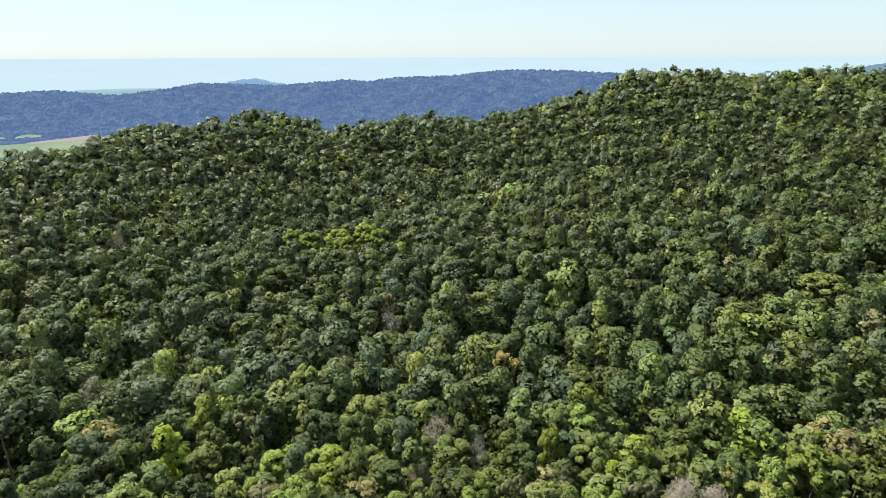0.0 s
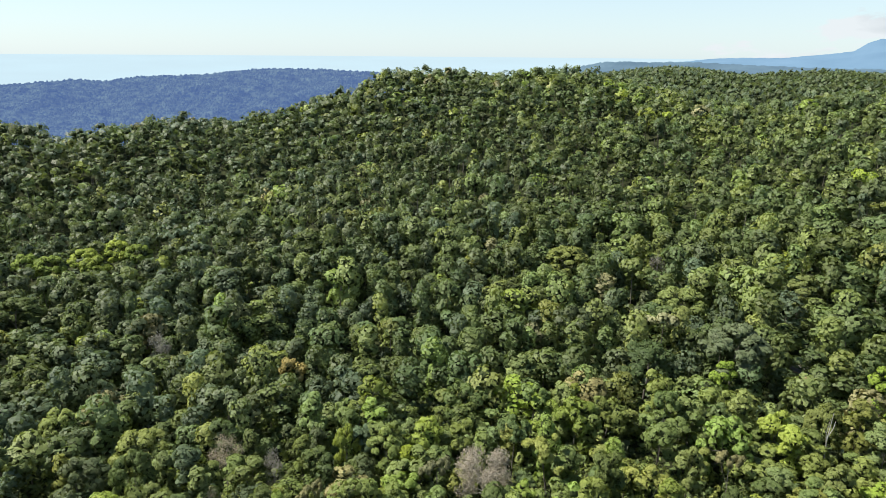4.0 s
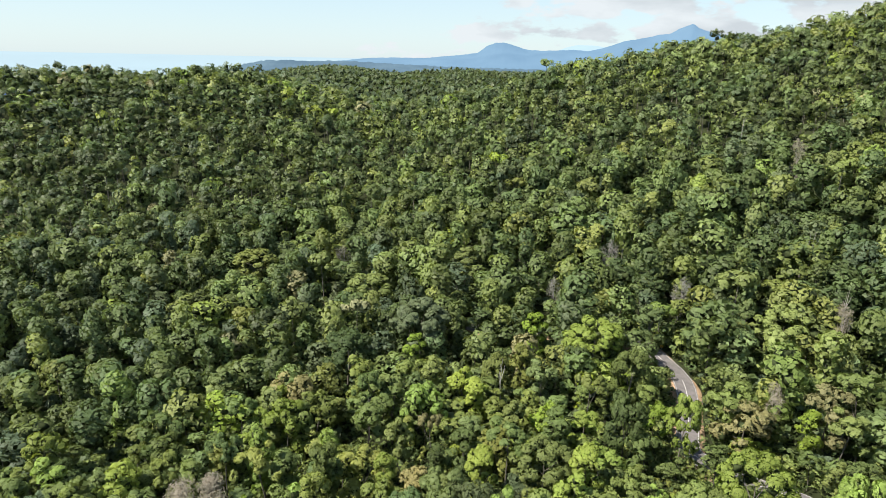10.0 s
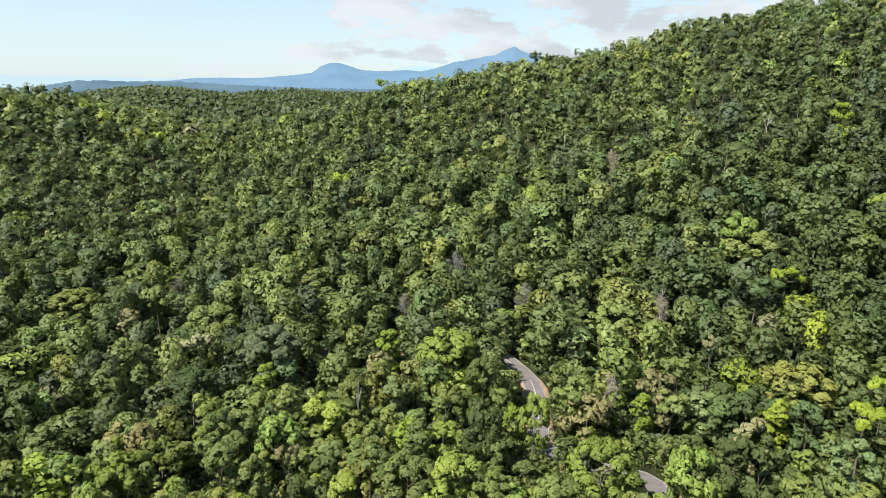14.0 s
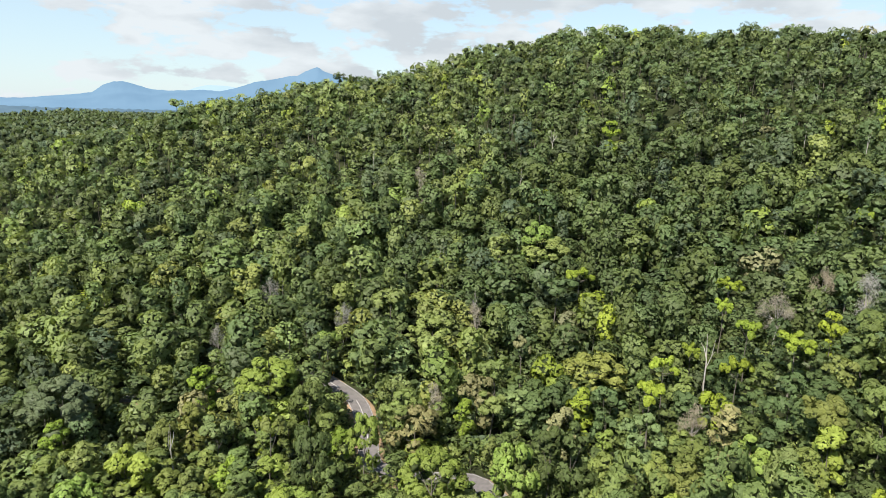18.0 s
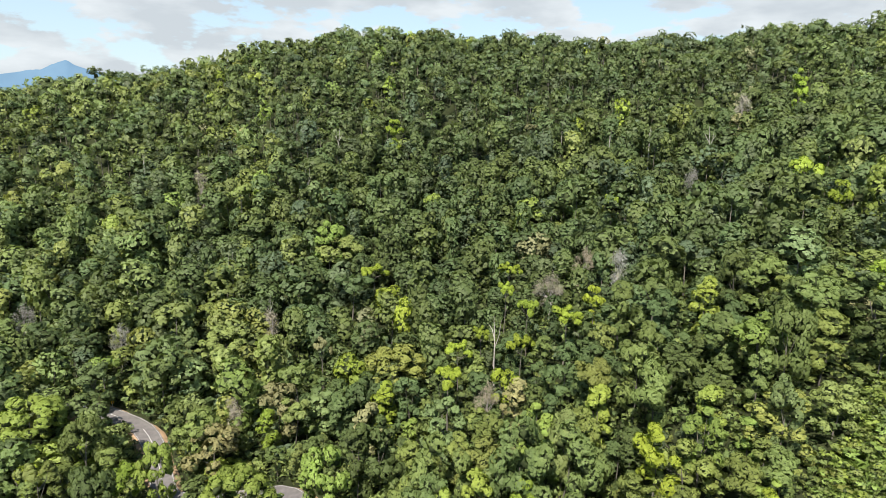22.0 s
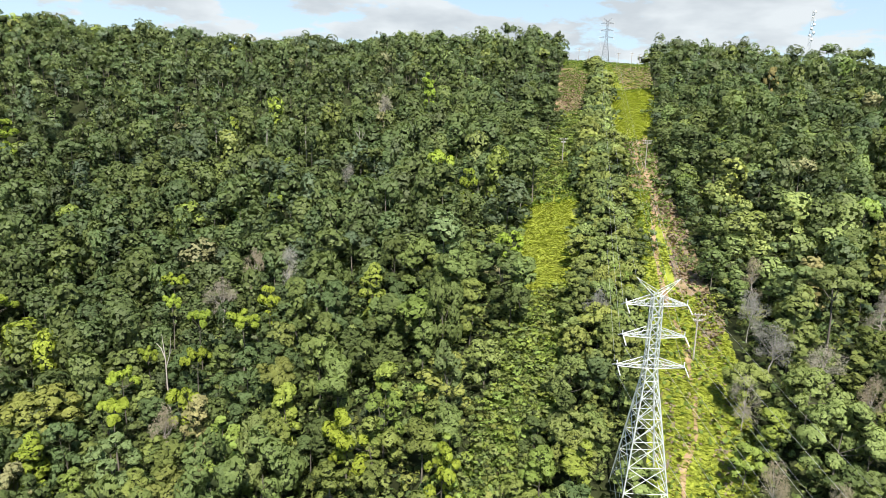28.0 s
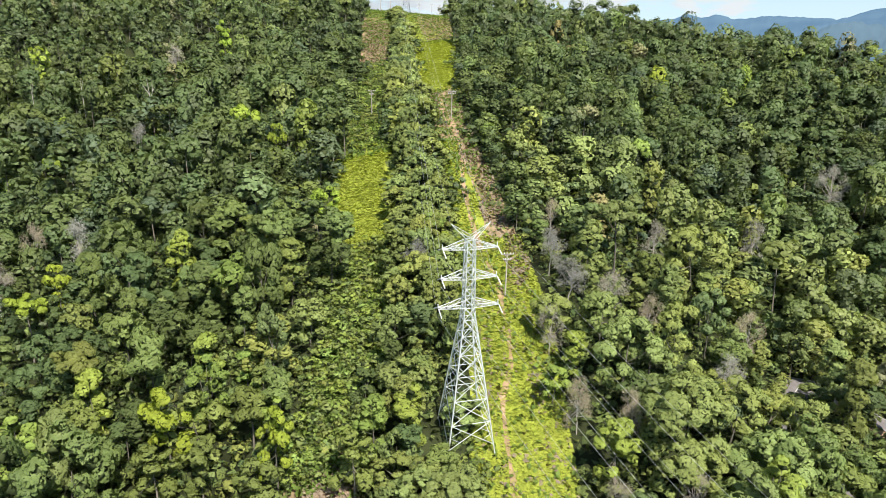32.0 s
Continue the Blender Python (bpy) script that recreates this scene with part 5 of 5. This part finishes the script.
        bar(bits, (-s * 0.72, 0, 34.8), (s * 1.9, 0, 36.0), 0.07)
        bar(bits, (0, 0, 35.6), tip, 0.07)
        bar(bits, (0, -0.7, 34.8), (0, 0, 35.6), 0.06)
        bar(bits, (0, 0.7, 34.8), (0, 0, 35.6), 0.06)
        part("earth_wire_peak", bits, steel, root)
    return root


TURN = math.atan2(LINE_LEFT[1], LINE_LEFT[0])
TOWER_B = np.array((320.6, -444.5))
tower = lattice_tower("tall galvanised steel lattice transmission tower on the slope", STEEL)
tower_z, tower_b_z = -62.9, 43.0
tower.matrix_basis = Matrix.Translation((*LINE_A, tower_z)) @ Matrix.Rotation(TURN + 0.20, 4, "Z")
lattice_tower("steel lattice transmission tower on the crest, darkened as if backlit", BACKLIT_STEEL).matrix_basis = Matrix.Translation((*TOWER_B, tower_b_z)) @ Matrix.Rotation(TURN, 4, "Z")


def wire(a, b, sag, radius, label):
    a, b = np.array(a, float), np.array(b, float)
    bits = Bits()
    t = np.linspace(0, 1, 26)[:, None]
    pts = a + (b - a) * t - np.array((0, 0, 4 * sag)) * t * (1 - t)
    limb(bits, pts, [radius] * 26, 4)
    v, f, _ = bits.done()
    return tagged(new("power_wire", mesh_of("power_wire", v, f, [WIRE])), label, "wire", "power line wires")


for s in (-1, 1):
    for z, reach, radius in ((22.2, 5.7, 0.02), (27.6, 5.2, 0.02), (33.1, 5.1, 0.02), (37.6, 3.6, 0.012)):
        off = LINE_LEFT * s * reach
        drop = 0.7 if z < 37 else 0.0
        a = np.array((*(LINE_A + off), tower_z + z - drop))
        b = np.array((*(TOWER_B + off), tower_b_z + z - drop))
        up, down = np.array((*LINE_DIR, 0)) * (2.7 if drop else 0), np.array((*LINE_DIR, 0)) * (-2.7 if drop else 0)
        wire(a + up, b - up, 9.0, radius, "thin aluminium wire strung between the two towers")
        wire(a + down, (-120 + off[0], 20 + off[1], -98 + z), 6.0, radius, "thin aluminium wire running down from the tower")


def utility_pole(label, arms):
    root = tagged(new("utility_pole"), label, "pole", "utility poles")
    bits = Bits()
    limb(bits, [(0, 0, -1), (0, 0, 5), (0, 0, 11)], [0.20, 0.17, 0.13], 8)
    part("post", bits, TIMBER, root)
    for z, w in arms:
        bits = Bits()
        bar(bits, (-w, 0.12, z), (w, 0.12, z), 0.16)
        bar(bits, (-w * 0.5, 0.12, z), (0, 0.0, z - 0.7), 0.06)
        bar(bits, (w * 0.5, 0.12, z), (0, 0.0, z - 0.7), 0.06)
        arm = part("crossarm", bits, TIMBER, root)
        for x in (-w * 0.95, -w * 0.45, w * 0.45, w * 0.95):
            knob = Bits()
            limb(knob, [(x, 0.12, z + 0.05), (x, 0.12, z + 0.2), (x, 0.12, z + 0.42)], [0.05, 0.09, 0.05], 6)
            part("insulator", knob, GLASSY, arm)
    return root


def upright(x, y, turn, sink=0.0):
    return Matrix.Translation((x, y, float(ground_z(x, y)) - sink)) @ Matrix.Rotation(turn, 4, "Z")


pole = utility_pole("grey timber utility pole with one crossarm", [(10.6, 1.5), (9.3, 0.9)])
pole.matrix_basis = upright(62.6, -127.2, TURN)
for x, y, turn in ((164.5, -204.5, TURN + 0.2), (331, -424, TURN), (325, -429, TURN + 0.7), (298.5, -449, TURN), (294, -453, TURN + 0.3), (311, -449, TURN)):
    copy_thing(pole, upright(x, y, turn))
double = utility_pole("timber utility pole with two stacked crossarms", [(10.7, 1.7), (9.8, 1.4)])
double.matrix_basis = upright(131.5, -212.5, TURN + 0.15)

# radio mast behind the ridge trees
mast = tagged(new("radio_mast"), "slender steel radio mast with white dishes above the trees", "mast")
mast_z = float(ground_z(168.5, -449.4))
mast_h = 71.7 - mast_z
for k in range(3):
    a = 2 * math.pi * k / 3
    bits = Bits()
    bar(bits, (1.5 * math.cos(a), 1.5 * math.sin(a), -1), (0.75 * math.cos(a), 0.75 * math.sin(a), mast_h), 0.22)
    part("leg", bits, STEEL, mast)
    b = a + 2 * math.pi / 3
    bits = Bits()
    n = int(mast_h / 2.2)
    for i in range(n):
        r0, r1 = 1.5 - 0.75 * i / n, 1.5 - 0.75 * (i + 1) / n
        p, q = (a, b) if i % 2 else (b, a)
        bar(bits, (r0 * math.cos(p), r0 * math.sin(p), mast_h * i / n), (r1 * math.cos(q), r1 * math.sin(q), mast_h * (i + 1) / n), 0.12)
    part("brace", bits, STEEL, mast)
for z, a, r in ((-1.5, 2.0, 0.8), (-4.5, 1.2, 0.55), (-9.0, 2.2, 0.9), (-11.5, 1.4, 0.8), (-14.0, 2.6, 1.1), (-15.5, 1.0, 0.8), (-18.0, 1.9, 0.9), (-6.5, 2.9, 0.5)):
    bits = Bits()
    c = np.array((1.4 * math.cos(a), 1.4 * math.sin(a), mast_h + z))
    d = np.array((math.cos(a), math.sin(a), 0))
    limb(bits, [c - d * 0.4, c - d * 0.1, c + d * 0.15, c + d * 0.1], [0.1, r * 0.8, r, 0.02], 12)
    part("dish", bits, GLASSY, mast, "white dish antenna")
mast.matrix_basis = upright(168.5, -449.4, 0.4)

# vehicles parked on the crest
CAR_WHITE = plain_material("white_car_paint", (0.80, 0.80, 0.80), 0.3, scale=2.0, dark=0.97, light=1.02)
CAR_GLASS = plain_material("dark_window_glass", (0.03, 0.035, 0.04), 0.08, scale=2.0)
RUBBER = plain_material("tyre_rubber", (0.03, 0.03, 0.03), 0.9, scale=4.0)


def boxy(bits, lo, hi, taper=0.0):
    (x0, y0, z0), (x1, y1, z1) = lo, hi
    v = [(x0, y0, z0), (x1, y0, z0), (x1, y1, z0), (x0, y1, z0), (x0 + taper, y0 + taper * 0.4, z1), (x1 - taper, y0 + taper * 0.4, z1), (x1 - taper, y1 - taper * 0.4, z1), (x0 + taper, y1 - taper * 0.4, z1)]
    bits.add(v, [(3, 2, 1, 0), (4, 5, 6, 7), (0, 1, 5, 4), (1, 2, 6, 5), (2, 3, 7, 6), (3, 0, 4, 7)])


def vehicle(name, label, length, cabin, height):
    root = tagged(new(name), label, "car", "parked vehicles")
    half = length / 2
    for pname, mat, lo, hi, taper in (("body", CAR_WHITE, (-half, -0.9, 0.35), (half, 0.9, 1.0), 0.06), ("cabin", CAR_GLASS, (cabin[0], -0.86, 1.0), (cabin[1], 0.86, height - 0.08), 0.35), ("roof", CAR_WHITE, (cabin[0] + 0.3, -0.76, height - 0.08), (cabin[1] - 0.3, 0.76, height), 0.03)):
        bits = Bits()
        boxy(bits, lo, hi, taper)
        part(pname, bits, mat, root)
    for wx in (-half * 0.62, half * 0.62):
        for wy in (-0.82, 0.82):
            bits = Bits()
            limb(bits, [(wx, wy - 0.11, 0.34), (wx, wy - 0.1, 0.34), (wx, wy + 0.1, 0.34), (wx, wy + 0.11, 0.34)], [0.2, 0.34, 0.34, 0.2], 12)
            part("wheel", bits, RUBBER, root)
    return root


vehicle("utility_vehicle", "white high-sided utility vehicle parked on the crest", 5.4, (-2.3, 1.3), 2.3).matrix_basis = upright(295.5, -457, 0.5, -0.15)
vehicle("car", "white car parked on the crest beside a pole", 4.4, (-1.6, 1.2), 1.5).matrix_basis = upright(304, -452, 0.7, -0.15)

# chevron signs on the bend
SIGN = plain_material("yellow_sign_face", (0.75, 0.42, 0.02), 0.5, scale=3.0, dark=0.95, light=1.05)
BLACK = plain_material("black_sign_paint", (0.02, 0.02, 0.02), 0.6, scale=3.0)


def chevron_sign():
    root = tagged(new("chevron_sign"), "small yellow chevron sign on a post at the bend", "road sign", "chevron signs")
    bits = Bits()
    bar(bits, (0, 0, -0.5), (0, 0, 1.3), 0.06)
    part("post", bits, STEEL, root)
    bits = Bits()
    boxy(bits, (-0.45, -0.06, 0.9), (0.45, -0.03, 1.8))
    plate = part("plate", bits, SIGN, root)
    bits = Bits()
    for s in (-1, 1):
        v = [(-0.15, -0.064, 1.35), (0.08, -0.064, 1.35), (0.30, -0.064, 1.35 + s * 0.36), (0.07, -0.064, 1.35 + s * 0.36)]
        bits.add(v, [(0, 1, 2, 3)])
    part("chevron", bits, BLACK, plate, "black arrow mark")
    return root


sign = chevron_sign()
for k, (x, y) in enumerate(((208.8, 79.5), (207.9, 70.4), (204.0, 60.2), (163.0, 33.5), (157.5, 8.0))):
    m = upright(x, y, math.atan2(-x, y) + 0.2 * k, -0.1)
    if k:
        copy_thing(sign, m)
    else:
        sign.matrix_basis = m
